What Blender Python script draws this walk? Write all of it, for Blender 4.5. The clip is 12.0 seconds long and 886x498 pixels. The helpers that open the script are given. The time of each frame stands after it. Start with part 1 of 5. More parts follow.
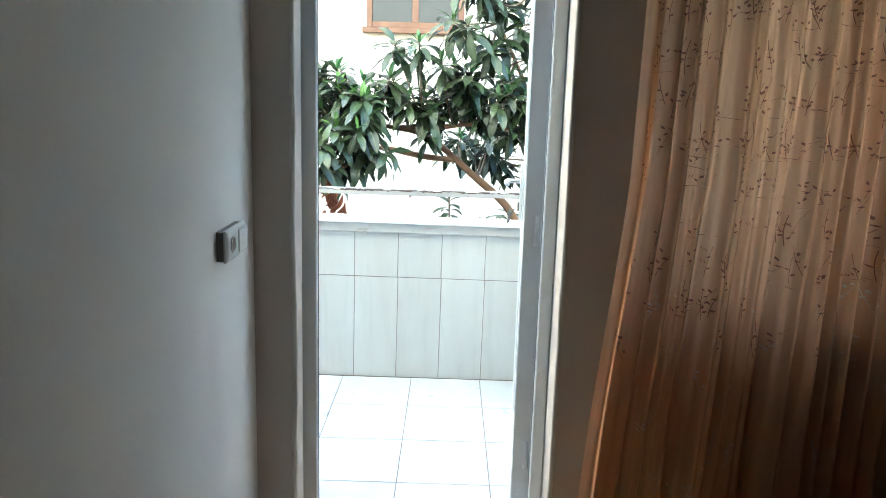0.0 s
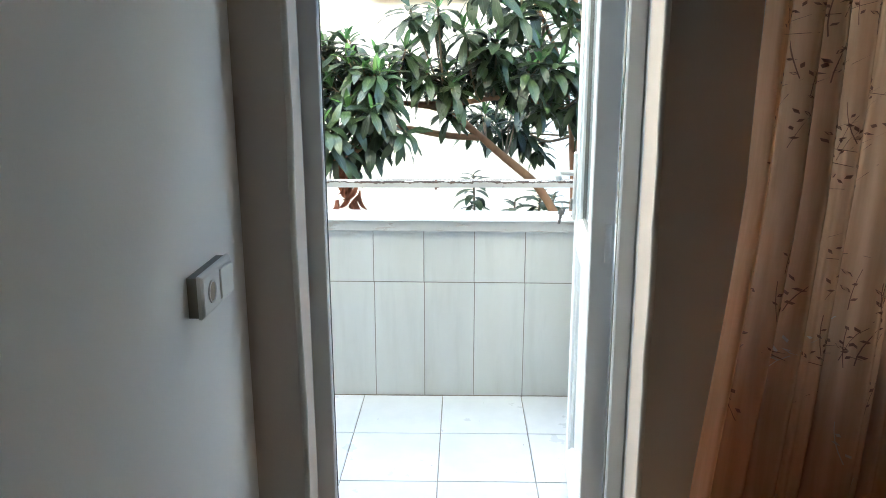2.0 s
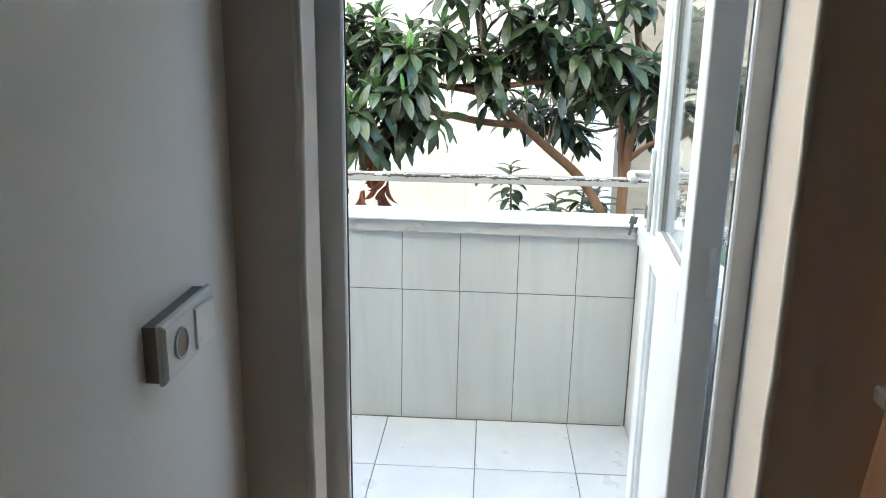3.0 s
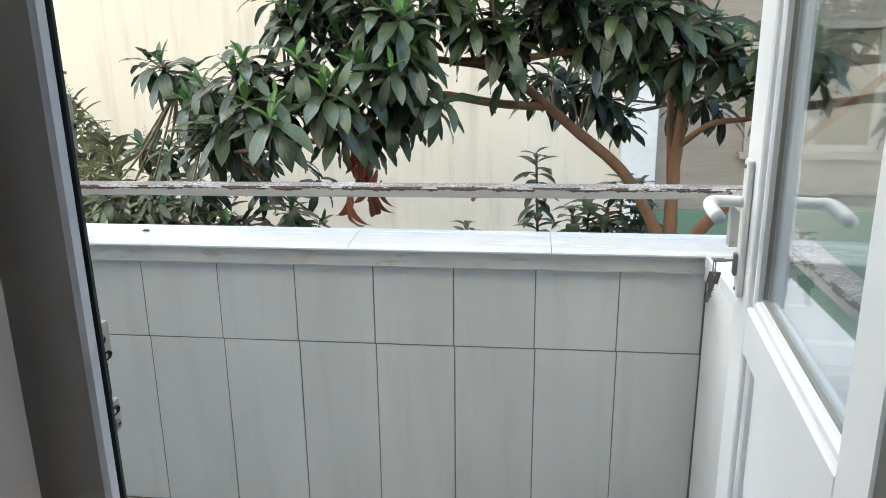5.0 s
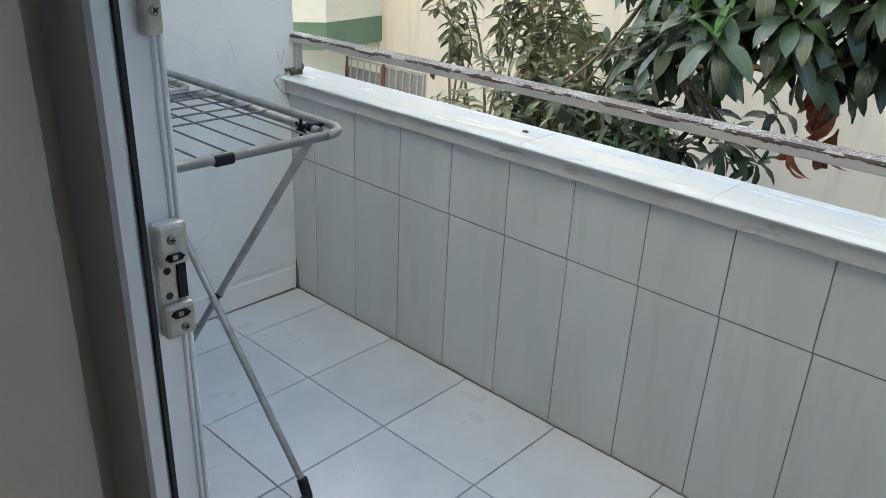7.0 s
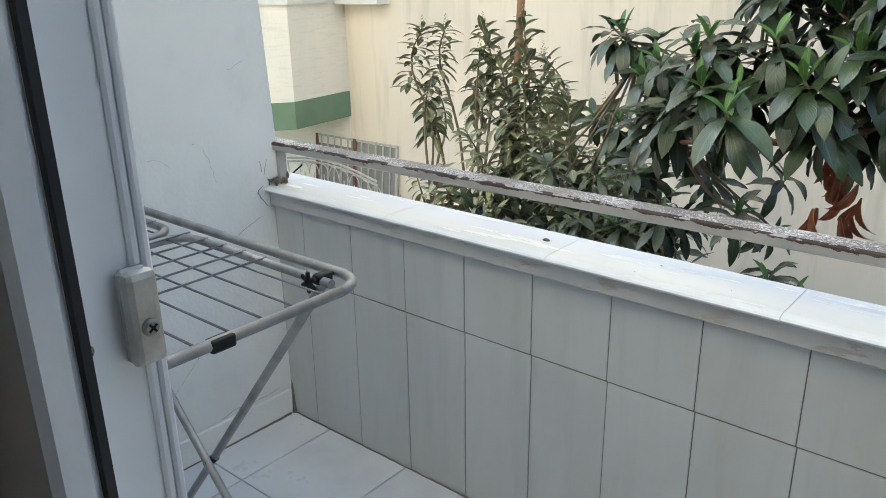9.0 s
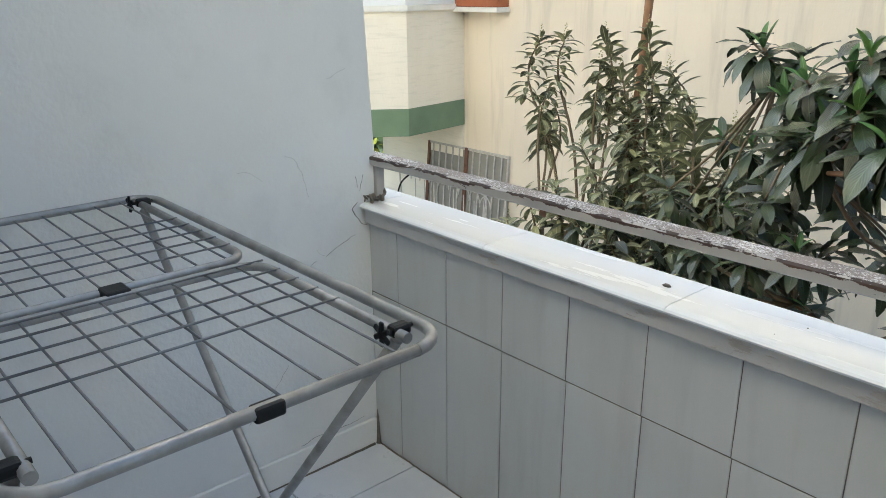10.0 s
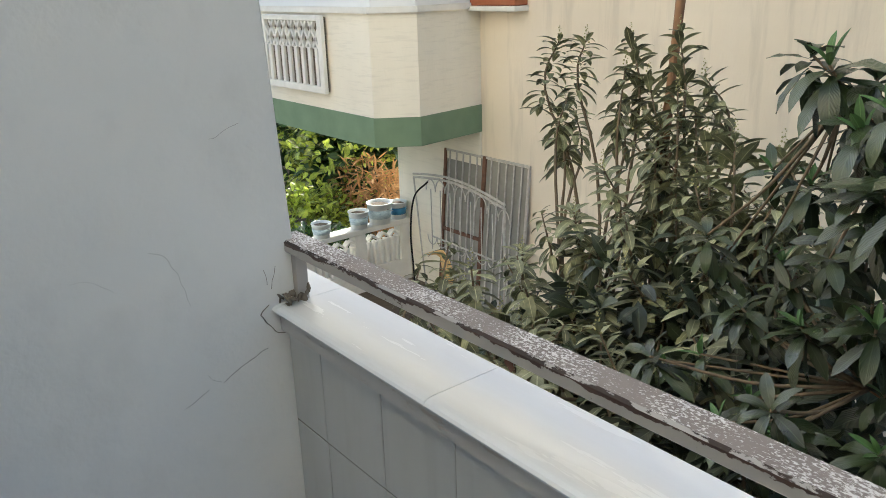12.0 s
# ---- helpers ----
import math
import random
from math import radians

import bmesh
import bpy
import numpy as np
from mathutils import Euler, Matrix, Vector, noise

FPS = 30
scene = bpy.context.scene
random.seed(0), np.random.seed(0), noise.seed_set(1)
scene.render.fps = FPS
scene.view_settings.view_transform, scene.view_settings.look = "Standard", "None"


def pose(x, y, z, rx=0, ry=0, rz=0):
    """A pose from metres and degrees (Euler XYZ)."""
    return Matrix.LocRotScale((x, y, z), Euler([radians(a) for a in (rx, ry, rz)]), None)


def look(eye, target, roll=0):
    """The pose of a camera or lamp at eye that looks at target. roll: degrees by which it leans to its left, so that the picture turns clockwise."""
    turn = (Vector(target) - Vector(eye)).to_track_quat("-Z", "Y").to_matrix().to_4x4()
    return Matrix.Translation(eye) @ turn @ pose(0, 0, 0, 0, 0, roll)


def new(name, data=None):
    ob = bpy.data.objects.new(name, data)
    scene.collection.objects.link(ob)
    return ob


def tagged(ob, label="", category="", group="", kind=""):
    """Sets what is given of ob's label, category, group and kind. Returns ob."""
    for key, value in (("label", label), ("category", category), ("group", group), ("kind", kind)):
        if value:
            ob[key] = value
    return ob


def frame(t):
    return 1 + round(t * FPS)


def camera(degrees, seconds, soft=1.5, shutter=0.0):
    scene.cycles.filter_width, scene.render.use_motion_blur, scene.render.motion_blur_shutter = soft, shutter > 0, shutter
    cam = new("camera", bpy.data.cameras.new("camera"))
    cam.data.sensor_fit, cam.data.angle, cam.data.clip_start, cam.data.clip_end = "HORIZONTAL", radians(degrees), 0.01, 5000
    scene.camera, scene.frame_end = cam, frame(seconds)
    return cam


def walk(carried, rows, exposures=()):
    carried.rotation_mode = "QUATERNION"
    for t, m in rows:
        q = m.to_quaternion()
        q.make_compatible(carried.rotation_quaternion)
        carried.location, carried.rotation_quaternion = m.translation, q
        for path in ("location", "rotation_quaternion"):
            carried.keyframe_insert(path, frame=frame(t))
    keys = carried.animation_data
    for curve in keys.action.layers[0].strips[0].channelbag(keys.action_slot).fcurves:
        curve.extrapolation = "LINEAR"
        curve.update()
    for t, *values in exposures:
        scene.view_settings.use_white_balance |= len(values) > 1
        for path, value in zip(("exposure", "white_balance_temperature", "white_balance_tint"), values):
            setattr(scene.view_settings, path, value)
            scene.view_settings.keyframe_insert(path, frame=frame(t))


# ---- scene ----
cam = camera(59.2, 12.0, soft=0.9)
PATH = [
    (0, (-0.422, -3.939, 1.484), (-0.433, -1.977, 1.095), 1.7),
    (0.5, (-0.486, -3.83, 1.496), (-0.437, -1.89, 1.009), 1),
    (1, (-0.557, -3.746, 1.518), (-0.508, -1.816, 0.995), 0.9),
    (1.5, (-0.559, -3.578, 1.496), (-0.498, -1.655, 0.949), -0.5),
    (2, (-0.503, -3.361, 1.512), (-0.553, -1.417, 1.042), -0.2),
    (2.5, (-0.508, -3.168, 1.455), (-0.706, -1.261, 0.887), -0.2),
    (3, (-0.573, -2.904, 1.481), (-0.685, -0.972, 0.972), 0.9),
    (3.2, (-0.598, -2.797, 1.479), (-0.649, -0.866, 0.96), -0.3),
    (4.8, (-0.482, -2.116, 1.429), (-0.663, -0.217, 0.829), -0.7),
    (5, (-0.481, -2.025, 1.436), (-0.689, -0.119, 0.868), -0.9),
    (5.5, (-0.493, -1.822, 1.451), (-0.845, 0.038, 0.805), -2.2),
    (6, (-0.455, -1.739, 1.453), (-1.104, 0.024, 0.767), -1.2),
    (6.5, (-0.336, -1.711, 1.44), (-1.345, -0.162, 0.677), 2.5),
    (7, (-0.266, -1.704, 1.435), (-1.499, -0.349, 0.634), 2.5),
    (9, (-0.545, -1.559, 1.505), (-1.768, -0.122, 0.844), -1.1),
    (9.5, (-0.63, -1.502, 1.515), (-1.87, -0.077, 0.857), -0.2),
    (10, (-0.686, -1.379, 1.495), (-2.111, -0.13, 0.856), -0.5),
    (10.5, (-0.717, -1.168, 1.481), (-2.245, -0.07, 0.803), 0.6),
    (11, (-0.772, -1.048, 1.5), (-2.368, -0.079, 0.783), -2.7),
    (11.5, (-0.915, -0.935, 1.514), (-2.483, 0.118, 0.856), -0.8),
    (12, (-1.122, -0.738, 1.531), (-2.595, 0.446, 0.882), -1.7),
]
EXPOSURES = [(0, 3.45, 5350, -5), (3.2, 2.82, 5650, 0), (4.8, 2.25, 5750, 2), (5.5, 1.83, 5700, 2), (6, 1.68, 5750, 3), (6.5, 1.78, 5650, 1), (9, 1.78, 5750, 2), (12, 1.31, 6150, 4)]
walk(cam, [(t, look(eye, target, roll)) for t, eye, target, roll in PATH], EXPOSURES)

# ---- world, sun ----
world = bpy.data.worlds.new("sky")
scene.world = world
world.use_nodes = True
wnt = world.node_tree
sky = wnt.nodes.new("ShaderNodeTexSky")
sky.sky_type = "NISHITA"
sky.sun_disc = False
sky.dust_density = 4.0
SUN_ELEV, SUN_AZ = 35.0, 315.0
sky.sun_elevation, sky.sun_rotation = radians(SUN_ELEV), radians(SUN_AZ)
wnt.links.new(sky.outputs[0], wnt.nodes["Background"].inputs[0])
wnt.nodes["Background"].inputs[1].default_value = 0.15
sun = new("sun", bpy.data.lights.new("sun", "SUN"))
sun.data.energy, sun.data.angle, sun.data.color = 4.0, radians(0.5), (1.0, 0.93, 0.82)
sd = Vector((math.sin(radians(SUN_AZ)) * math.cos(radians(SUN_ELEV)), math.cos(radians(SUN_AZ)) * math.cos(radians(SUN_ELEV)), math.sin(radians(SUN_ELEV))))
sun.matrix_world = look((sd * 30)[:], (0, 0, 0))


# ---- materials ----
def mat(name, c1, c2=None, rough=0.6, metal=0.0, scale=3.0, stretch=(1, 1, 1), grain=120.0, bump=0.15, spec=0.5, rand=0.0, island=False, trans=0.0, big=0.5, rrough=0.1, bdist=0.003, streak=0.0, smap=(38, 38, 1.4)):
    """Two-scale procedural surface: c1 and c2 mixed by broad stains, fine grain in bump and gloss, piece-to-piece variation by rand."""
    m = bpy.data.materials.new(name)
    m.use_nodes = True
    n, l = m.node_tree.nodes, m.node_tree.links
    b = n["Principled BSDF"]
    c2 = c2 or tuple(v * 0.85 for v in c1)
    geo = n.new("ShaderNodeNewGeometry")
    mp = n.new("ShaderNodeMapping")
    mp.inputs["Scale"].default_value = stretch
    l.new(geo.outputs["Position"], mp.inputs["Vector"])
    t1 = n.new("ShaderNodeTexNoise")
    t1.inputs["Scale"].default_value, t1.inputs["Detail"].default_value, t1.inputs["Roughness"].default_value = scale, 6, 0.62
    t2 = n.new("ShaderNodeTexNoise")
    t2.inputs["Scale"].default_value, t2.inputs["Detail"].default_value = grain, 3
    l.new(mp.outputs[0], t1.inputs["Vector"])
    l.new(mp.outputs[0], t2.inputs["Vector"])
    ramp = n.new("ShaderNodeMapRange")
    ramp.inputs[1].default_value, ramp.inputs[2].default_value = 0.5 - big * 0.4, 0.5 + big * 0.4
    l.new(t1.outputs["Fac"], ramp.inputs[0])
    mix = n.new("ShaderNodeMix")
    mix.data_type = "RGBA"
    mix.inputs[6].default_value, mix.inputs[7].default_value = (*c1, 1), (*c2, 1)
    l.new(ramp.outputs[0], mix.inputs[0])
    col = mix.outputs[2]
    if streak:
        ms = n.new("ShaderNodeMapping")
        ms.inputs["Scale"].default_value = smap
        l.new(geo.outputs["Position"], ms.inputs["Vector"])
        ts = n.new("ShaderNodeTexNoise")
        ts.inputs["Scale"].default_value, ts.inputs["Detail"].default_value, ts.inputs["Roughness"].default_value = 1.0, 5, 0.6
        l.new(ms.outputs[0], ts.inputs["Vector"])
        rs = n.new("ShaderNodeMapRange")
        rs.inputs[1].default_value, rs.inputs[2].default_value, rs.inputs[3].default_value, rs.inputs[4].default_value = 0.52, 0.68, 1.0, 1.0 - streak
        l.new(ts.outputs["Fac"], rs.inputs[0])
        hv = n.new("ShaderNodeHueSaturation")
        l.new(rs.outputs[0], hv.inputs["Value"])
        l.new(col, hv.inputs["Color"])
        col = hv.outputs[0]
    if rand:
        if island:
            src = geo.outputs["Random Per Island"]
        else:
            src = n.new("ShaderNodeObjectInfo").outputs["Random"]
        mr = n.new("ShaderNodeMapRange")
        mr.inputs[3].default_value, mr.inputs[4].default_value = 1 - rand, 1 + rand
        l.new(src, mr.inputs[0])
        hs = n.new("ShaderNodeHueSaturation")
        l.new(mr.outputs[0], hs.inputs["Value"])
        l.new(col, hs.inputs["Color"])
        col = hs.outputs[0]
    l.new(col, b.inputs["Base Color"])
    rr = n.new("ShaderNodeMapRange")
    rr.inputs[3].default_value, rr.inputs[4].default_value = max(0.03, rough - rrough), min(1, rough + rrough)
    l.new(t1.outputs["Fac"], rr.inputs[0])
    l.new(rr.outputs[0], b.inputs["Roughness"])
    b.inputs["Metallic"].default_value = metal
    b.inputs["Specular IOR Level"].default_value = spec
    if bump:
        bp = n.new("ShaderNodeBump")
        bp.inputs["Strength"].default_value, bp.inputs["Distance"].default_value = bump, bdist
        l.new(t2.outputs["Fac"], bp.inputs["Height"])
        l.new(bp.outputs[0], b.inputs["Normal"])
    if trans:
        tr = n.new("ShaderNodeBsdfTranslucent")
        l.new(col, tr.inputs["Color"])
        ms = n.new("ShaderNodeMixShader")
        ms.inputs[0].default_value = trans
        l.new(b.outputs[0], ms.inputs[1])
        l.new(tr.outputs[0], ms.inputs[2])
        l.new(ms.outputs[0], n["Material Output"].inputs["Surface"])
    return m


def chipped(name, paint, under, cover, scale=22.0, rough=0.55, stretch=(1, 1, 1), rust=None, patch=0.0, pscale=4.0, rim=None):
    """Old paint with hard-edged flakes gone, the bare surface showing lower than the paint."""
    m = bpy.data.materials.new(name)
    m.use_nodes = True
    n, l = m.node_tree.nodes, m.node_tree.links
    b = n["Principled BSDF"]
    geo = n.new("ShaderNodeNewGeometry")
    mp = n.new("ShaderNodeMapping")
    mp.inputs["Scale"].default_value = stretch
    l.new(geo.outputs["Position"], mp.inputs["Vector"])
    t = n.new("ShaderNodeTexNoise")
    t.inputs["Scale"].default_value, t.inputs["Detail"].default_value, t.inputs["Roughness"].default_value = scale, 8, 0.7
    l.new(mp.outputs[0], t.inputs["Vector"])
    f = n.new("ShaderNodeMapRange")
    f.inputs[1].default_value, f.inputs[2].default_value = cover - 0.012, cover + 0.012
    t3 = n.new("ShaderNodeTexNoise")
    t3.inputs["Scale"].default_value, t3.inputs["Detail"].default_value = pscale, 3
    l.new(geo.outputs["Position"], t3.inputs["Vector"])
    mod = n.new("ShaderNodeMath")
    mod.operation = "MULTIPLY_ADD"
    mod.inputs[1].default_value = patch
    l.new(t3.outputs["Fac"], mod.inputs[0])
    l.new(t.outputs["Fac"], mod.inputs[2])
    cen = n.new("ShaderNodeMath")
    cen.operation = "SUBTRACT"
    cen.inputs[1].default_value = patch * 0.5
    l.new(mod.outputs[0], cen.inputs[0])
    worn = cen.outputs[0]
    if rim:
        # paint breaks away along an upper edge: height where it starts, and how fast
        hz = n.new("ShaderNodeSeparateXYZ")
        l.new(geo.outputs["Position"], hz.inputs[0])
        rm = n.new("ShaderNodeMapRange")
        rm.inputs[1].default_value, rm.inputs[2].default_value, rm.inputs[3].default_value, rm.inputs[4].default_value = rim[0], rim[1], 0.0, rim[2]
        l.new(hz.outputs[2], rm.inputs[0])
        sm = n.new("ShaderNodeMath")
        l.new(worn, sm.inputs[0])
        l.new(rm.outputs[0], sm.inputs[1])
        worn = sm.outputs[0]
    l.new(worn, f.inputs[0])
    t2 = n.new("ShaderNodeTexNoise")
    t2.inputs["Scale"].default_value, t2.inputs["Detail"].default_value = 9, 5
    l.new(geo.outputs["Position"], t2.inputs["Vector"])
    und = n.new("ShaderNodeMix")
    und.data_type = "RGBA"
    und.inputs[6].default_value, und.inputs[7].default_value = (*under, 1), (*(rust or tuple(v * 1.8 for v in under)), 1)
    l.new(t2.outputs["Fac"], und.inputs[0])
    pnt = n.new("ShaderNodeMix")
    pnt.data_type = "RGBA"
    pnt.inputs[6].default_value, pnt.inputs[7].default_value = (*paint, 1), (*(v * 0.72 for v in paint), 1)
    l.new(t2.outputs["Fac"], pnt.inputs[0])
    mix = n.new("ShaderNodeMix")
    mix.data_type = "RGBA"
    l.new(f.outputs[0], mix.inputs[0])
    l.new(pnt.outputs[2], mix.inputs[6])
    l.new(und.outputs[2], mix.inputs[7])
    l.new(mix.outputs[2], b.inputs["Base Color"])
    b.inputs["Roughness"].default_value = rough
    bp = n.new("ShaderNodeBump")
    bp.inputs["Strength"].default_value, bp.inputs["Distance"].default_value = 0.6, 0.002
    bp.invert = True
    l.new(f.outputs[0], bp.inputs["Height"])
    l.new(bp.outputs[0], b.inputs["Normal"])
    return m


def leaf_mat(name, c1, c2, rough=0.36, rand=0.25, island=False, trans=0.18, coat=0.0):
    """Leaf with a pale midrib and raised side veins along its own UV."""
    m = mat(name, c1, c2, rough, scale=9, grain=60, bump=0, rand=rand, island=island, trans=trans)
    n, l = m.node_tree.nodes, m.node_tree.links
    b = n["Principled BSDF"]
    b.inputs["Coat Weight"].default_value, b.inputs["Coat Roughness"].default_value = coat, 0.22
    uv = n.new("ShaderNodeUVMap")
    sep = n.new("ShaderNodeSeparateXYZ")
    l.new(uv.outputs[0], sep.inputs[0])
    ab = n.new("ShaderNodeMath")
    ab.operation = "ABSOLUTE"
    l.new(sep.outputs[0], ab.inputs[0])
    ph = n.new("ShaderNodeMath")
    ph.operation = "MULTIPLY_ADD"
    ph.inputs[1].default_value = -0.35
    l.new(ab.outputs[0], ph.inputs[0])
    l.new(sep.outputs[1], ph.inputs[2])
    mu = n.new("ShaderNodeMath")
    mu.operation = "MULTIPLY"
    mu.inputs[1].default_value = 75.0
    l.new(ph.outputs[0], mu.inputs[0])
    si = n.new("ShaderNodeMath")
    si.operation = "SINE"
    l.new(mu.outputs[0], si.inputs[0])
    bp = n.new("ShaderNodeBump")
    bp.inputs["Strength"].default_value, bp.inputs["Distance"].default_value = 0.22, 0.004
    l.new(si.outputs[0], bp.inputs["Height"])
    l.new(bp.outputs[0], b.inputs["Normal"])
    old = b.inputs["Base Color"].links[0].from_socket
    rib = n.new("ShaderNodeMapRange")
    rib.inputs[1].default_value, rib.inputs[2].default_value, rib.inputs[3].default_value, rib.inputs[4].default_value = 0.03, 0.09, 0.55, 0.0
    l.new(ab.outputs[0], rib.inputs[0])
    mx = n.new("ShaderNodeMix")
    mx.data_type = "RGBA"
    mx.inputs[7].default_value = (*(min(1, v * 2.2 + 0.03) for v in c1), 1)
    l.new(rib.outputs[0], mx.inputs[0])
    l.new(old, mx.inputs[6])
    l.new(mx.outputs[2], b.inputs["Base Color"])
    return m


def glass(name, tint=(0.95, 0.98, 0.97)):
    m = bpy.data.materials.new(name)
    m.use_nodes = True
    b = m.node_tree.nodes["Principled BSDF"]
    b.inputs["Base Color"].default_value = (*tint, 1)
    b.inputs["Roughness"].default_value = 0.02
    b.inputs["Transmission Weight"].default_value = 1.0
    b.inputs["IOR"].default_value = 1.45
    return m


M_ROOM = mat("room_wall_paint", (0.87, 0.87, 0.85), (0.83, 0.83, 0.81), 0.75, scale=1.2, grain=160, bump=0.12, big=0.9)
# darker than the other walls: this backlit side's shade is in its colour
M_ROOM_DOOR = mat("door_wall_shaded_paint", (0.62, 0.545, 0.47), (0.57, 0.495, 0.42), 0.75, scale=1.5, grain=160, bump=0.12, big=0.9)
M_CEIL = mat("ceiling_paint", (0.86, 0.85, 0.83), rough=0.85, bump=0.1)
M_PARQ = mat("parquet", (0.46, 0.34, 0.22), (0.36, 0.25, 0.15), 0.4, scale=4, stretch=(1, 8, 1))
M_PVC = mat("white_pvc", (0.81, 0.825, 0.83), (0.77, 0.785, 0.79), 0.32, scale=6, grain=200, bump=0.03, big=0.9)
M_GASKET = mat("black_gasket", (0.02, 0.02, 0.02), rough=0.6)
M_PLASTER = mat("white_plaster", (0.77, 0.76, 0.72), (0.69, 0.68, 0.64), 0.85, scale=2.2, grain=70, bump=0.35, big=1.0, bdist=0.004, streak=0.06, smap=(6, 6, 5))
M_PLASTER_WARM = mat("bead_plaster", (0.72, 0.68, 0.6), (0.6, 0.56, 0.49), 0.8, scale=8, grain=60, bump=0.4)
M_TILE_W = mat("parapet_tile", (0.58, 0.595, 0.595), (0.47, 0.475, 0.455), 0.38, scale=3.0, stretch=(1.2, 1.2, 0.35), grain=300, bump=0.02, rand=0.035, big=0.8, streak=0.07, smap=(14, 14, 1.6))
M_TILE_F = mat("floor_tile", (0.64, 0.65, 0.665), (0.5, 0.515, 0.54), 0.3, scale=5.0, grain=250, bump=0.03, rand=0.03, big=0.8)
M_GROUT_W = mat("tan_wall_grout", (0.2, 0.175, 0.145), (0.13, 0.115, 0.095), 0.9, scale=10, bump=0.3)
M_GROUT = mat("grout", (0.3, 0.29, 0.26), (0.18, 0.17, 0.14), 0.9, scale=14, bump=0.3)
M_CAP = mat("white_marble", (0.82, 0.84, 0.85), (0.765, 0.775, 0.775), 0.26, scale=6, stretch=(0.3, 2.6, 1), grain=220, bump=0.02, rand=0.03)
M_APRON = chipped("flaking_ledge_paint", (0.6, 0.59, 0.57), (0.33, 0.3, 0.27), 0.585, 40, 0.8, (0.35, 1, 1.6), None, 0.4, 7.0)
# side paint is darker than the top's: shade put into the colour
M_RAIL_SIDE = chipped("rail_side_shaded_paint", (0.48, 0.46, 0.43), (0.03, 0.024, 0.022), 0.66, 45, 0.5, (0.45, 1, 1), (0.12, 0.06, 0.04), 0.3, 7.0, (0.987, 0.997, 0.3))
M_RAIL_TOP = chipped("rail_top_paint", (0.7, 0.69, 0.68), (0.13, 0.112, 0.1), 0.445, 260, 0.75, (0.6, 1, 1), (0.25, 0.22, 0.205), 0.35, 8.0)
M_RAIL_CHIP = chipped("rail_bare_edge", (0.5, 0.48, 0.46), (0.02, 0.017, 0.016), 0.46, 40, 0.7, (0.4, 1, 1), (0.07, 0.045, 0.035), 0.4, 8.0)
M_STEEL = mat("galvanised_tube", (0.35, 0.355, 0.35), (0.2, 0.195, 0.185), 0.38, 0.45, scale=18, grain=200, bump=0.05)
M_WIRE = mat("rack_wire", (0.2, 0.21, 0.22), (0.13, 0.13, 0.13), 0.4, 0.5, scale=20, bump=0)
M_BRASSY = mat("nickel_lock", (0.36, 0.35, 0.32), (0.2, 0.185, 0.16), 0.4, 0.8, scale=30, bump=0.03)
M_STRIKE = mat("dull_zinc_strike", (0.56, 0.54, 0.48), (0.36, 0.33, 0.28), 0.45, 0.45, scale=45, bump=0.05)
M_KEY = mat("dark_key_steel", (0.2, 0.19, 0.18), (0.12, 0.11, 0.1), 0.4, 0.9, scale=40, bump=0.05)
M_BLACK = mat("black_plastic", (0.011, 0.011, 0.011), rough=0.55, spec=0.25)
M_WHITEP = mat("white_plastic", (0.8, 0.8, 0.77), rough=0.35, bump=0)
M_FACADE = mat("cream_render", (0.83, 0.74, 0.61), (0.72, 0.635, 0.51), 0.9, scale=1.3, stretch=(1, 1, 0.3), grain=55, bump=0.5, big=0.9, bdist=0.008, streak=0.14, smap=(6, 6, 0.55))
M_FACADE_L = mat("pale_render", (0.89, 0.84, 0.73), (0.82, 0.77, 0.66), 0.9, scale=1.4, stretch=(1, 1, 0.35), grain=50, bump=0.4, bdist=0.006, streak=0.08, smap=(3, 3, 30))
# tan render with the shade on this stretch of wall mixed into its tone
M_FACADE_B = mat("scraped_tan_render_shaded", (0.38, 0.32, 0.25), (0.31, 0.26, 0.2), 0.9, scale=5, stretch=(0.3, 1, 2.5), grain=40, bump=0.6, bdist=0.01)
M_GREENP = mat("green_band_paint", (0.19, 0.28, 0.18), (0.16, 0.24, 0.155), 0.7, scale=3, bump=0.2)
M_WHITEF = mat("white_masonry_paint", (0.82, 0.81, 0.77), (0.72, 0.7, 0.66), 0.75, scale=5, bump=0.2)
M_BROWNW = mat("brown_window_wood", (0.24, 0.12, 0.065), (0.17, 0.08, 0.045), 0.5, scale=8, stretch=(1, 1, 0.2))
M_TERRA = mat("terracotta", (0.42, 0.15, 0.07), (0.34, 0.11, 0.05), 0.8, scale=9)
M_DARKGL = mat("dark_window_glass", (0.03, 0.035, 0.04), rough=0.08, bump=0)
M_CURTGL = mat("curtained_pane", (0.22, 0.18, 0.13), (0.17, 0.14, 0.1), 0.15, scale=3, bump=0)
M_TANW = mat("tan_window_paint", (0.46, 0.4, 0.32), (0.4, 0.34, 0.27), 0.6, scale=6)
M_GLASS = glass("clear_glass")
M_SOIL = mat("dry_soil", (0.13, 0.1, 0.07), (0.085, 0.065, 0.045), 0.95, scale=2, grain=20, bump=0.8, bdist=0.02)
M_CONC = mat("courtyard_concrete", (0.36, 0.34, 0.3), (0.28, 0.26, 0.23), 0.9, scale=1.5, grain=30, bump=0.5)
M_BARK = mat("loquat_bark", (0.31, 0.17, 0.09), (0.2, 0.11, 0.065), 0.85, scale=14, stretch=(1, 1, 0.4), grain=60, bump=0.6, bdist=0.006)
M_TWIG = mat("pale_twig", (0.21, 0.155, 0.1), (0.13, 0.1, 0.065), 0.85, scale=20, bump=0.4)
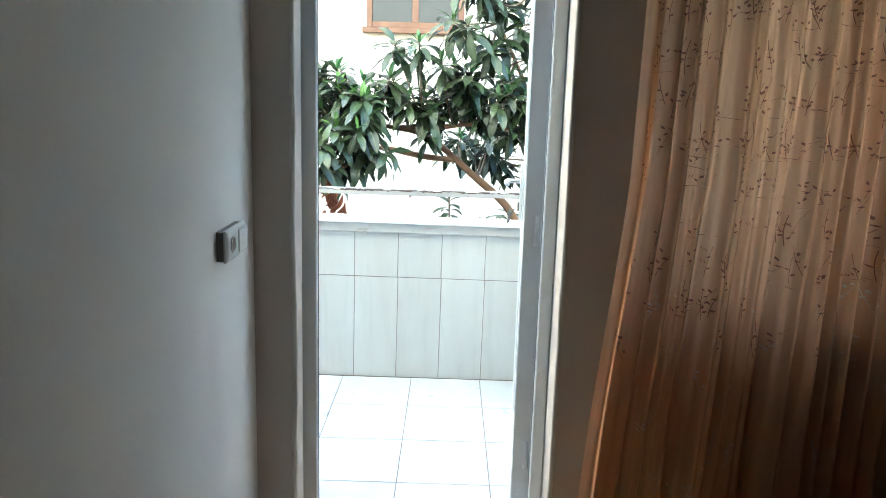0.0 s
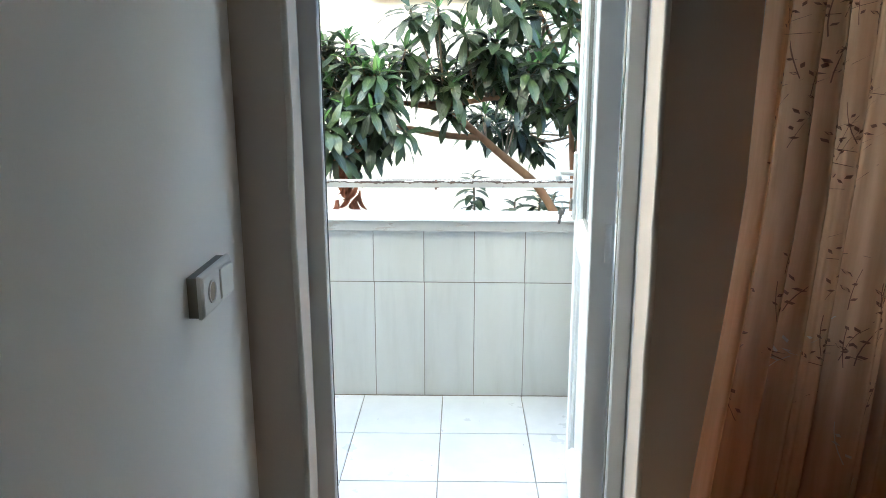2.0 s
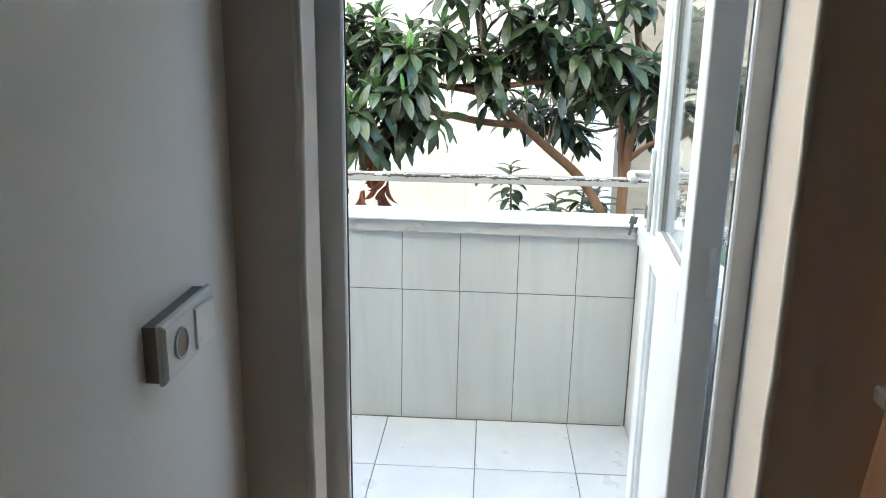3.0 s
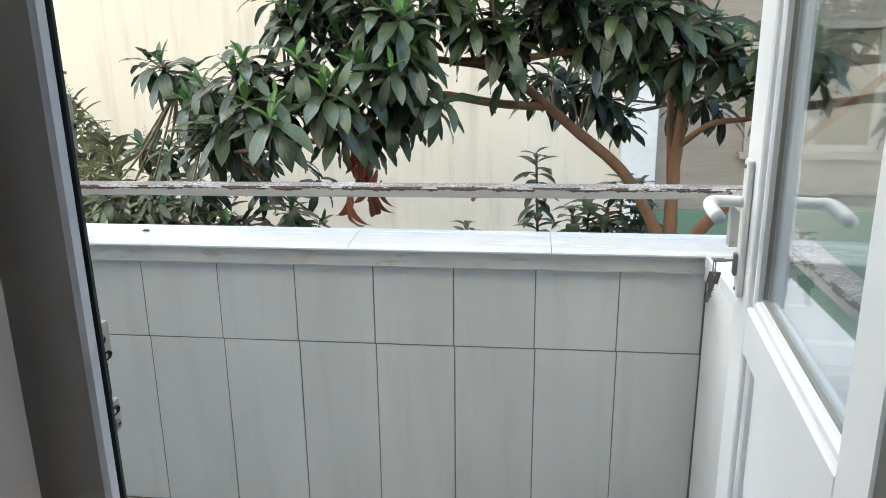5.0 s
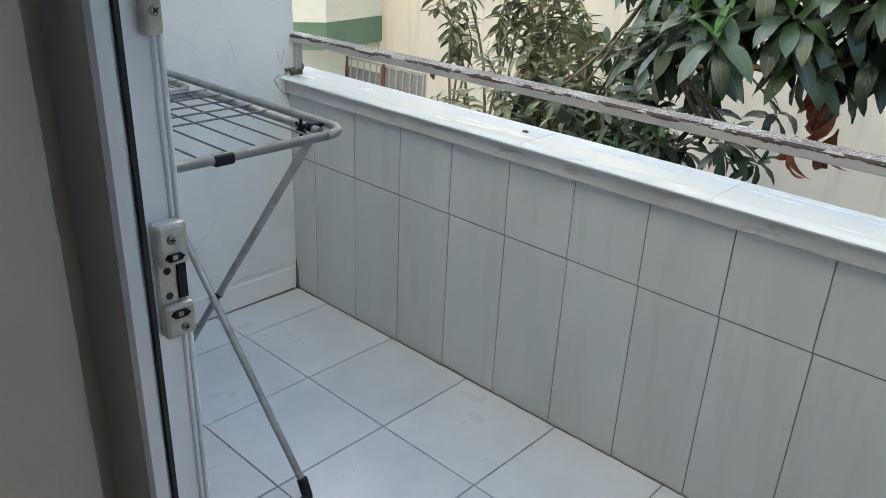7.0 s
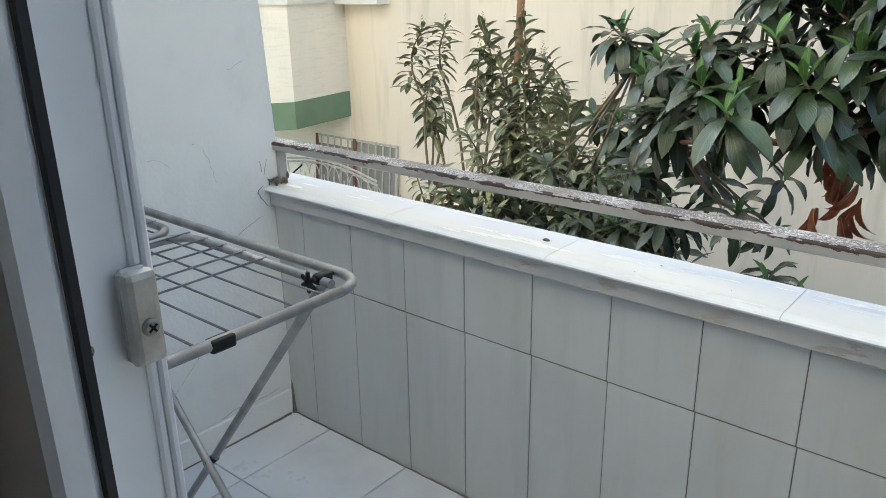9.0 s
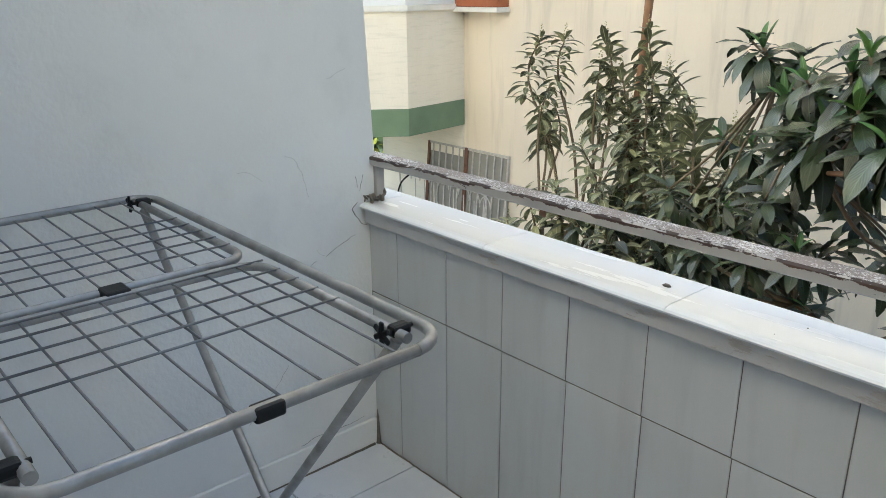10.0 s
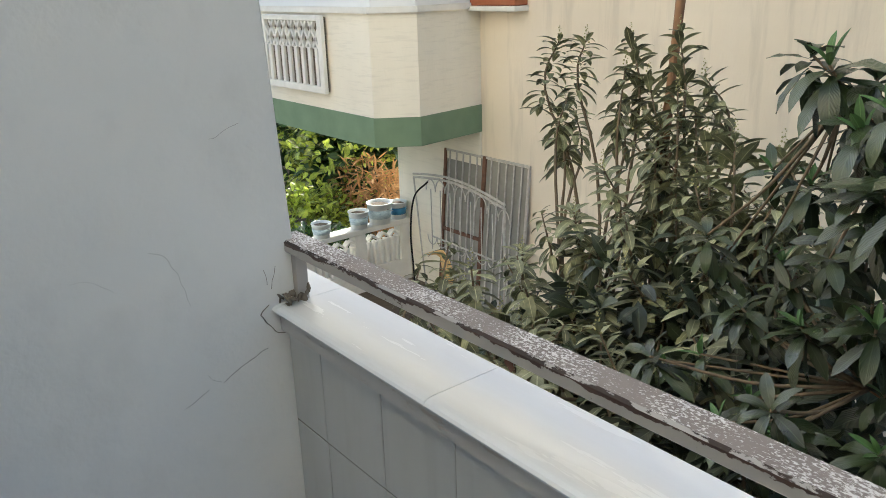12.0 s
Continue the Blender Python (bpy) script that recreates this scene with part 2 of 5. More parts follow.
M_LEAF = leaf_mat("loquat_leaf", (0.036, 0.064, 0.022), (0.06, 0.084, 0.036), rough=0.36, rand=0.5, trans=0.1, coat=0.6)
# copy for leaves further back, coloured darker as the crown's inner shade
M_LEAF_S = leaf_mat("loquat_leaf_mass_shaded", (0.026, 0.045, 0.015), (0.046, 0.066, 0.026), rough=0.3, island=True, rand=0.5, trans=0.1, coat=0.35)
M_YOUNG = leaf_mat("young_leaf", (0.14, 0.26, 0.06), (0.09, 0.19, 0.05), trans=0.2)
M_YOUNG_S = leaf_mat("young_leaf_mass", (0.1, 0.2, 0.06), (0.07, 0.16, 0.05), trans=0.2, island=True)
M_DUSTY = leaf_mat("dusty_leaf", (0.34, 0.34, 0.2), (0.13, 0.145, 0.075), rough=0.45, rand=0.5, trans=0.08)
# back leaves: the darker second tone paints the shade between leaves
M_DUSTY_S = leaf_mat("dusty_leaf_mass_shaded", (0.35, 0.35, 0.2), (0.085, 0.1, 0.05), rough=0.45, island=True, rand=0.6, trans=0.08)
M_RED = leaf_mat("dead_red_leaf", (0.42, 0.15, 0.08), (0.27, 0.1, 0.06), rough=0.7)
M_BUD = mat("flower_buds", (0.42, 0.41, 0.2), (0.28, 0.26, 0.13), 0.9, scale=30)
# leaf colour raised to carry the sunlight on the bushes
M_GARDEN = leaf_mat("garden_leaf_sunlit", (0.5, 0.56, 0.09), (0.12, 0.2, 0.03), island=True, trans=0.4, rand=0.8)
# very dark leaf, coloured as the deep shade inside the shrubs
M_UNDER = leaf_mat("undergrowth_filler_leaf", (0.045, 0.06, 0.03), (0.03, 0.042, 0.022), island=True, rand=0.5, trans=0.05)
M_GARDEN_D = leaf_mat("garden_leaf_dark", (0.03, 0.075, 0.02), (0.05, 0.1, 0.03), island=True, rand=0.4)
M_DRY = leaf_mat("dry_stalks", (0.5, 0.3, 0.13), (0.36, 0.19, 0.08), rough=0.9, island=True)
M_CURT = mat("sheer_peach_curtain", (0.7, 0.44, 0.27), (0.58, 0.34, 0.19), 0.8, scale=30, stretch=(1, 1, 0.1), grain=900, bump=0.1, trans=0.86)
M_DRAPE = mat("brown_drape", (0.2, 0.1, 0.05), (0.14, 0.07, 0.035), 0.85, scale=20, stretch=(1, 1, 0.1), grain=600, bump=0.2, trans=0.4)
M_EMB = mat("brown_embroidery", (0.27, 0.12, 0.065), (0.18, 0.08, 0.045), 0.6, scale=60)
M_EMB_G = mat("silver_embroidery", (0.7, 0.62, 0.5), (0.55, 0.48, 0.4), 0.35, scale=60)
M_BUCKET = mat("white_bucket_plastic", (0.86, 0.88, 0.88), (0.74, 0.78, 0.8), 0.4, scale=8)
M_PRINT = mat("faded_print", (0.62, 0.72, 0.76), (0.3, 0.42, 0.5), 0.45, scale=22, stretch=(1, 1, 2))
M_BLUE = mat("blue_print", (0.05, 0.25, 0.45), rough=0.45)
M_RUST = mat("rusty_iron", (0.2, 0.1, 0.06), (0.12, 0.06, 0.04), 0.8, scale=14, bump=0.4)
M_IRONW = mat("pale_iron_paint", (0.6, 0.58, 0.54), (0.4, 0.37, 0.33), 0.6, scale=16, bump=0.2)
M_GREYPANEL = mat("grey_sheet", (0.3, 0.29, 0.26), (0.24, 0.23, 0.2), 0.7, scale=6, bump=0.2)
# for dirt and cracks, and for the shade behind the bay's pierced panel
M_GRIME_SHADE = mat("grime_and_shade", (0.2, 0.17, 0.13), (0.12, 0.1, 0.08), 0.95, scale=40, bump=0.3)


def floral():
    m = mat("floral_cover", (0.62, 0.56, 0.47), (0.57, 0.51, 0.42), 0.85, scale=6, grain=400, bump=0.2)
    n, l = m.node_tree.nodes, m.node_tree.links
    b = n["Principled BSDF"]
    col = b.inputs["Base Color"].links[0].from_socket
    geo = n.new("ShaderNodeNewGeometry")
    for sc, lo, c, off in ((7, 0.24, (0.62, 0.3, 0.16), 0), (9, 0.2, (0.2, 0.26, 0.13), 3.3), (16, 0.22, (0.75, 0.5, 0.36), 7.7)):
        mp = n.new("ShaderNodeMapping")
        mp.inputs["Location"].default_value = (off, off * 2, 0)
        nz = n.new("ShaderNodeTexNoise")
        nz.inputs["Scale"].default_value, nz.inputs["Detail"].default_value = sc * 2.2, 4
        l.new(geo.outputs["Position"], nz.inputs["Vector"])
        ad = n.new("ShaderNodeMixRGB")
        ad.blend_type = "ADD"
        ad.inputs[0].default_value = 1.6 / sc
        l.new(geo.outputs["Position"], ad.inputs[1])
        l.new(nz.outputs["Color"], ad.inputs[2])
        l.new(ad.outputs[0], mp.inputs[0])
        v = n.new("ShaderNodeTexVoronoi")
        v.inputs["Scale"].default_value = sc
        l.new(mp.outputs[0], v.inputs["Vector"])
        r = n.new("ShaderNodeMapRange")
        r.inputs[1].default_value, r.inputs[2].default_value, r.inputs[3].default_value, r.inputs[4].default_value = lo, lo + 0.05, 1, 0
        l.new(v.outputs["Distance"], r.inputs[0])
        x = n.new("ShaderNodeMix")
        x.data_type = "RGBA"
        x.inputs[7].default_value = (*c, 1)
        l.new(r.outputs[0], x.inputs[0])
        l.new(col, x.inputs[6])
        col = x.outputs[2]
    l.new(col, b.inputs["Base Color"])
    return m


M_FLORAL = floral()


# ---- builders ----
def link(name, me, parent=None, label=""):
    ob = new(name, me)
    if parent is not None:
        ob.parent = parent
        if parent.type == "EMPTY":
            ob.matrix_parent_inverse = Matrix.Translation(-parent.location)
    return tagged(ob, label)


def part(name, bm, material, parent=None, label="", smooth=False):
    """One bmesh as one mesh object, under a thing or a part."""
    me = bpy.data.meshes.new(name)
    bmesh.ops.recalc_face_normals(bm, faces=bm.faces[:])
    bm.to_mesh(me)
    bm.free()
    for x in material if isinstance(material, (list, tuple)) else (material,):
        me.materials.append(x)
    if smooth:
        me.polygons.foreach_set("use_smooth", [True] * len(me.polygons))
    return link(name, me, parent, label)


def empty(name, loc, label, category, group="", kind=""):
    e = new(name)
    e.location = loc
    e.empty_display_size = 0.05
    return tagged(e, label, category, group, kind)


def add_box(bm, x0, x1, y0, y1, z0, z1, bevel=0.0, m=None, seg=1):
    mx = Matrix.Translation(((x0 + x1) / 2, (y0 + y1) / 2, (z0 + z1) / 2)) @ Matrix.Diagonal((x1 - x0, y1 - y0, z1 - z0, 1))
    r = bmesh.ops.create_cube(bm, size=1, matrix=(m @ mx) if m else mx)
    if bevel:
        es = list({e for v in r["verts"] for e in v.link_edges})
        bmesh.ops.bevel(bm, geom=es, offset=bevel, segments=seg, affect="EDGES", profile=0.5)


def box(*a, **k):
    bm = bmesh.new()
    add_box(bm, *a, **k)
    return bm


def add_tube(bm, pts, radii, n=8, wob=0.0, cap=True):
    """A tube along a polyline, with a radius at each point."""
    pts = [Vector(p) for p in pts]
    if not isinstance(radii, (list, tuple)):
        radii = [radii] * len(pts)
    rings, up = [], None
    for i, p in enumerate(pts):
        d = (pts[min(i + 1, len(pts) - 1)] - pts[max(i - 1, 0)]).normalized()
        if up is None:
            up = d.orthogonal().normalized()
        up = (up - d * up.dot(d)).normalized()
        side = d.cross(up)
        ring = []
        for k in range(n):
            a = 2 * math.pi * k / n
            r = radii[i] * (1 + wob * noise.noise(p * 9 + Vector((k, 0, 0))))
            ring.append(bm.verts.new(p + (up * math.cos(a) + side * math.sin(a)) * r))
        rings.append(ring)
    for a, b in zip(rings, rings[1:]):
        for k in range(n):
            f = bm.faces.new((a[k], a[(k + 1) % n], b[(k + 1) % n], b[k]))
            f.smooth = True
    if cap:
        bm.faces.new(rings[0][::-1])
        bm.faces.new(rings[-1])


def tube(pts, radii, n=8, wob=0.0):
    bm = bmesh.new()
    add_tube(bm, pts, radii, n, wob)
    return bm


def curve_pts(pts, steps=6):
    """A smooth line through some points."""
    P = [Vector(p) for p in pts]
    P = [P[0] * 2 - P[1]] + P + [P[-1] * 2 - P[-2]]
    out = []
    for i in range(1, len(P) - 2):
        for s in range(steps):
            t = s / steps
            a, b, c, d = P[i - 1], P[i], P[i + 1], P[i + 2]
            out.append(0.5 * ((2 * b) + (c - a) * t + (2 * a - 5 * b + 4 * c - d) * t * t + (3 * b - a - 3 * c + d) * t ** 3))
    return out + [P[-2]]


def rounded(x0, x1, y0, y1, z, r, steps=5):
    """A closed rounded rectangle in a level plane."""
    out = []
    for cx, cy, a0 in ((x1 - r, y1 - r, 0), (x0 + r, y1 - r, 90), (x0 + r, y0 + r, 180), (x1 - r, y0 + r, 270)):
        for s in range(steps + 1):
            a = radians(a0 + 90 * s / steps)
            out.append(Vector((cx + r * math.cos(a), cy + r * math.sin(a), z)))
    return out


def lathe(prof, n=20, m=None):
    bm = bmesh.new()
    rings = []
    for r, z in prof:
        rings.append([bm.verts.new((r * math.cos(2 * math.pi * k / n), r * math.sin(2 * math.pi * k / n), z)) for k in range(n)])
    for a, b in zip(rings, rings[1:]):
        for k in range(n):
            bm.faces.new((a[k], a[(k + 1) % n], b[(k + 1) % n], b[k])).smooth = True
    bm.faces.new(rings[0][::-1])
    bm.faces.new(rings[-1])
    if m:
        bmesh.ops.transform(bm, matrix=m, verts=bm.verts[:])
    return bm


def structure(name, bm, material, label, category):
    return tagged(part(name, bm, material, None, label), category=category, kind="structure")


def piece_mesh(name, sx, sy, sz, bevel, material):
    """A bevelled slab centred on its origin, to be shared by many pieces."""
    bm = box(-sx / 2, sx / 2, -sy / 2, sy / 2, -sz / 2, sz / 2, bevel=bevel)
    me = bpy.data.meshes.new(name)
    bmesh.ops.recalc_face_normals(bm, faces=bm.faces[:])
    bm.to_mesh(me)
    bm.free()
    me.materials.append(material)
    return me

# ---- the room and the balcony, large structure ----
XL, XE = -1.015, -2.614          # room side wall, balcony end wall
YI, YO = -1.605, -1.36           # door wall: inside and balcony faces
OL, OR = -0.889, -0.071          # door opening
WX0, WX1, WZ0, WZ1 = 0.14, 1.95, 0.92, 2.1   # window opening
ROOM_H, SLAB = 2.6, 2.62

structure("floor", box(XL - 0.1, 2.9, -6.0, YI, -0.12, 0.0), M_PARQ, "brown parquet floor of the room", "floor")
structure("ceiling", box(XL - 0.1, 2.9, -6.0, YI, ROOM_H, ROOM_H + 0.2), M_CEIL, "plain off-white ceiling of the room", "ceiling")
structure("wall_west", box(XL - 0.12, XL, -6.0, YI, 0.0, ROOM_H), M_ROOM, "smooth off-white painted wall with a socket", "wall")
structure("wall_east", box(2.78, 2.9, -6.0, YI, 0.0, ROOM_H), M_ROOM, "smooth off-white painted room wall", "wall")
structure("ceiling_slab", box(XE - 0.24, 2.9, -6.12, YI, ROOM_H + 0.2005, SLAB + 0.2), M_CEIL, "plain slab above the room", "ceiling")
structure("wall_west_outer", box(XE - 0.24, XL - 0.121, -6.1, YI, -0.12, SLAB), M_ROOM, "plain wall of the next room", "wall")
structure("wall_south", box(XL - 0.12, 2.9, -6.12, -6.0, -0.12, ROOM_H), M_ROOM, "smooth off-white painted room wall", "wall")

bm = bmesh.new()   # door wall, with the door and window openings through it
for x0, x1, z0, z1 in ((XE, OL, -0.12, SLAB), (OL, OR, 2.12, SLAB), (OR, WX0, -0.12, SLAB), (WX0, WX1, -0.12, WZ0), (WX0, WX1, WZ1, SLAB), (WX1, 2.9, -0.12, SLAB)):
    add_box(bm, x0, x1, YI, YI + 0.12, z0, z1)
structure("wall_north", bm, M_ROOM_DOOR, "beige wall around the balcony door, toned down for shade", "wall")
bm = bmesh.new()
for x0, x1, z0, z1 in ((XE, OL - 0.045, -0.12, SLAB), (OL - 0.045, OR, 2.12, SLAB), (OR, WX0, -0.12, SLAB), (WX0, WX1, -0.12, WZ0), (WX0, WX1, WZ1, SLAB), (WX1, 2.9, -0.12, SLAB)):
    add_box(bm, x0, x1, YI + 0.12, YO, z0, z1)
structure("wall_balcony", bm, M_PLASTER, "white plastered outer wall behind the balcony", "wall")
# unseen: west wall and upper storeys added to reflect sun onto the opposite facade
structure("wall_house_west", box(-9.0, XE - 0.241, -6.1, YO, -2.9, SLAB + 0.2), M_FACADE_L, "unseen pale wall added past the balcony, below the bounce storeys", "wall")
structure("wall_house_upper_bounce", box(-9.0, 3.2, -6.1, YO, SLAB + 0.2005, 9.6), M_FACADE_L, "unseen pale upper storeys added to bounce sun across the courtyard", "wall")
structure("wall_house_side", box(2.9, 3.2, -6.1, YO, -2.9, SLAB + 0.2), M_FACADE_L, "pale rendered side of the house", "wall")
structure("wall_house_lower", box(XE - 0.24, 2.9, -6.1, YO - 0.02, -2.9, -0.13), M_FACADE_L, "pale rendered lower storey of the house", "wall")

# balcony end wall, worn at its foot and along its outer corner
bm = box(XE - 0.24, XE, YO, 0.036, -0.2, SLAB, bevel=0.006)
for v in bm.verts:   # its outer edge is out of plumb
    if v.co.y > 0:
        v.co.y -= 0.045 * (v.co.z - 1.0)
END = structure("wall_end", bm, M_PLASTER, "white plastered balcony end wall with fine cracks", "wall")


def crack(pts, w):
    """A thin broken line laid proud on the end wall, thick in the middle."""
    bm = bmesh.new()
    P = curve_pts([(XE + 0.001, y, z) for y, z in pts], 7)
    P = [p + Vector((0, noise.noise(p * 40) * 0.006, noise.noise(p * 40 + Vector((9, 0, 0))) * 0.006)) for p in P]
    add_tube(bm, P, [w * (0.35 + 0.65 * abs(noise.noise(p * 25))) for p in P], 4)
    return part("crack", bm, M_GRIME_SHADE, END, "dark hairline crack")


crack([(-0.039, 0.862), (-0.058, 0.843), (-0.055, 0.836), (-0.036, 0.802), (-0.021, 0.79), (-0.008, 0.784)], 0.0022)
crack([(-0.254, 0.683), (-0.228, 0.695), (-0.201, 0.707)], 0.0008)
crack([(-0.162, 0.717), (-0.104, 0.742), (-0.053, 0.762)], 0.0009)
crack([(-0.044, 0.944), (-0.043, 0.929), (-0.039, 0.908)], 0.0013)
crack([(-0.016, 0.945), (-0.021, 0.925), (-0.029, 0.897)], 0.0011)
crack([(-0.279, 1.04), (-0.249, 1.023), (-0.226, 0.974), (-0.212, 0.913)], 0.0006)
crack([(-0.196, 0.746), (-0.189, 0.729), (-0.168, 0.722)], 0.0006)
crack([(-0.36, 0.98), (-0.39, 1.01), (-0.43, 1.02)], 0.0005)
crack([(-0.06, 1.27), (-0.1, 1.255), (-0.13, 1.25)], 0.0006)
crack([(-0.32, 0.40), (-0.38, 0.33), (-0.47, 0.25)], 0.0005)
crack([(-0.05, 0.117), (-0.13, 0.108), (-0.21, 0.115), (-0.3, 0.105)], 0.001)
bm = box(XE, XE + 0.012, YO + 0.002, -0.004, 0.0, 0.098, bevel=0.004)
tagged(part("baseboard", bm, M_PLASTER, None, "rough painted skirting of the balcony end wall"), category="skirting", kind="structure")

# parapet cores; its upper courses climb a little toward the end wall
CLIMB = Matrix.Translation((-1.3, 0, 0.84)) @ Matrix.Rotation(0.006, 4, "Y") @ Matrix.Translation((1.3, 0, -0.84))
structure("parapet_wall", box(XE - 0.24, 0.15, 0.0032, 0.145, -2.9, 0.805), M_GROUT_W, "tiled balcony parapet with grey grout", "parapet")
structure("parapet_return", box(0.004, 0.145, YO, 0.012, -0.2, 0.805, bevel=0.003), M_PLASTER, "white painted short side of the parapet", "parapet")
bm = box(XE + 0.001, 0.003, -0.017, 0.0025, 0.786, 0.8335, bevel=0.003)
bmesh.ops.transform(bm, matrix=CLIMB, verts=bm.verts[:])
structure("parapet_apron", bm, M_APRON, "flaking grey paint band under the ledge", "trim")
bm = box(-0.008, 0.003, YO + 0.01, -0.007, 0.76, 0.80, bevel=0.003)
structure("return_apron", bm, M_PLASTER, "white painted band under the side ledge", "trim")
BALC = structure("balcony_floor", box(XE, 0.003, YO - 0.03, 0.011, -0.2, -0.006), M_GROUT, "white tiled balcony floor with thin dark joints", "floor")


def threshold():
    bm = box(OL + 0.005, OR - 0.005, -1.47, -1.385, -0.005, 0.028, bevel=0.006)
    structure("threshold", bm, M_PVC, "white pvc sill across the door opening", "sill")


threshold()


# ---- the door frame and the open door ----
def screw(loc, axis, r, parent):
    """A round crosshead screw with its slot proud as a darker cross."""
    q = Vector((0, 0, 1)).rotation_difference(Vector(axis)).to_matrix().to_4x4()
    m = Matrix.Translation(loc) @ q
    s = part("screw", lathe([(r, 0), (r, r * 0.25), (r * 0.7, r * 0.55)], 12, m), M_BRASSY, parent)
    bm = bmesh.new()
    a = random.uniform(0, 1.5)
    for k in (a, a + math.pi / 2):
        add_box(bm, -r * 0.6, r * 0.6, -r * 0.13, r * 0.13, r * 0.5, r * 0.62, m=m @ Matrix.Rotation(k, 4, "Z"))
    part("slot", bm, M_BLACK, s)


FRAME = empty("door_frame", (OL, -1.43, 0), "white pvc frame of the balcony door with metal strikes", "door frame", kind="structure")


def jamb(x0, x1, s, name):
    """Upright: room-side flange, groove with gasket, rebate toward the balcony. s: side that faces the opening."""
    bm = bmesh.new()
    add_box(bm, x0, x1, -1.457, -1.437, 0, 2.12, bevel=0.004)
    w = 0.035
    add_box(bm, x0 + (0 if s > 0 else w), x1 - (w if s > 0 else 0), -1.427, -1.382, 0, 2.12, bevel=0.003)
    for y in (-1.3905, -1.3845):
        xe = x1 - w if s > 0 else x0 + w
        add_box(bm, xe - 0.003, xe + 0.003, y - 0.0025, y + 0.0025, 0.02, 2.1, bevel=0.0015)
    j = part(name, bm, M_PVC, FRAME)
    xe = x1 + 0.0015 if s > 0 else x0 - 0.0015
    part("groove", box(x0 + 0.012, x1 - 0.012, -1.4328, -1.4272, 0, 2.11), M_PVC, j)
    part("gasket", box(min(xe, xe - s * 0.006), max(xe, xe - s * 0.006), -1.4365, -1.4325, 0, 2.1), M_GASKET if s > 0 else M_GREYPANEL, j, "black rubber gasket" if s > 0 else "grey rubber gasket")
    return j


JL = jamb(OL - 0.0445, -0.845, 1, "jamb")
JR = jamb(-0.115, OR, -1, "jamb")
part("lintel", box(-0.845, -0.115, -1.47, -1.37, 2.07, 2.12, bevel=0.004), M_PVC, FRAME)


def strike(z0, z1, full):
    """Lock strike on the left jamb: two raised end blocks with screws and slotted adjusters, a recess between."""
    x = -0.8795
    b = bmesh.new()
    y0, y1 = (-1.414, -1.386) if full else (-1.402, -1.387)
    add_box(b, x, x + 0.006, y0, y1, z0, z1, bevel=0.002)
    s = part("strike_plate", b, M_STRIKE, JL, "dull zinc lock strike")
    if full:
        h = (z1 - z0)
        bm = bmesh.new()
        add_box(bm, x + 0.006, x + 0.015, -1.4145, -1.3845, z1 - h * 0.36, z1, bevel=0.004, seg=2)
        add_box(bm, x + 0.006, x + 0.015, -1.4145, -1.3845, z0, z0 + h * 0.3, bevel=0.004, seg=2)
        part("end_block", bm, M_STRIKE, s)
        # proud black pieces stand for the shade in slot and screw holes
        part("recess", box(x + 0.0055, x + 0.0085, -1.395, -1.3865, z0 + h * 0.32, z1 - h * 0.38), M_BLACK, s, "strike slot, painted black as its shade")
        for z in (z0 + h * 0.36, z1 - h * 0.42):
            hole = Matrix.Translation((x + 0.006, -1.404, z)) @ Matrix.Rotation(math.pi / 2, 4, "Y")
            part("screw_hole", lathe([(0.0036, 0), (0.0036, 0.0006)], 12, hole), M_BLACK, s)
        for z, y in ((z1 - h * 0.13, -1.401), (z0 + h * 0.09, -1.396)):
            screw((x + 0.015, y, z), (1, 0, 0), 0.0045, s)
        for z in (z1 - h * 0.28, z0 + h * 0.22):
            part("adjuster", box(x + 0.0145, x + 0.0165, -1.409, -1.391, z - 0.0035, z + 0.0035, bevel=0.003), M_BLACK, s)
            part("adjuster_pin", box(x + 0.016, x + 0.0172, -1.4025, -1.3975, z - 0.0022, z + 0.0022, bevel=0.0005), M_STRIKE, s)
    else:
        bm = box(x + 0.004, x + 0.013, -1.403, -1.386, z0, z1, bevel=0.004, seg=2)
        part("keeper", bm, M_STRIKE, s)
        screw((x + 0.013, -1.394, z0 + (z1 - z0) * 0.42), (1, 0, 0), 0.0045, s)


strike(1.06, 1.173, True)
strike(1.332, 1.38, False)
strike(0.44, 0.5, False)
for z in (1.212, 0.74, 1.345):
    screw((-0.8795, -1.4205, z), (1, 0, 0), 0.0042, JL)


def bead(x, y, name, s):
    """Hand-smoothed plaster bead where wall and frame meet, a little wavy."""
    pts = [(x + 0.005 * noise.noise(Vector((s * 7, 0, z * 2.3))) + 0.002 * noise.noise(Vector((s, 0, z * 9))), y, z) for z in np.linspace(0.0, 2.12, 60)]
    structure(name, tube(pts, [0.008 + 0.002 * noise.noise(Vector((s, 3, p[2] * 5))) for p in pts], 10), M_PLASTER_WARM, "uneven plaster bead along the door reveal", "trim")


bead(OL - 0.002, YI - 0.001, "trim", 1)
bead(OR + 0.006, YI - 0.002, "trim", 2)

# door leaf, hinged on the right jamb and standing open onto the balcony
HX, HY = -0.172, -1.385
LEAF_TURN = Matrix.Translation((HX, HY, 0)) @ Matrix.Rotation(radians(85.4), 4, "Z")   # local u along the leaf, v to the room face
LW, LT = 0.683, 0.062
DOOR = empty("door_1", (HX, HY, 0.04), "white pvc balcony door standing open, glazed above", "door", kind="structure")


def leafbox(bm, u0, u1, v0, v1, z0, z1, bevel=0.0, seg=1):
    add_box(bm, u0, u1, v0, v1, z0, z1, bevel=bevel, m=LEAF_TURN, seg=seg)


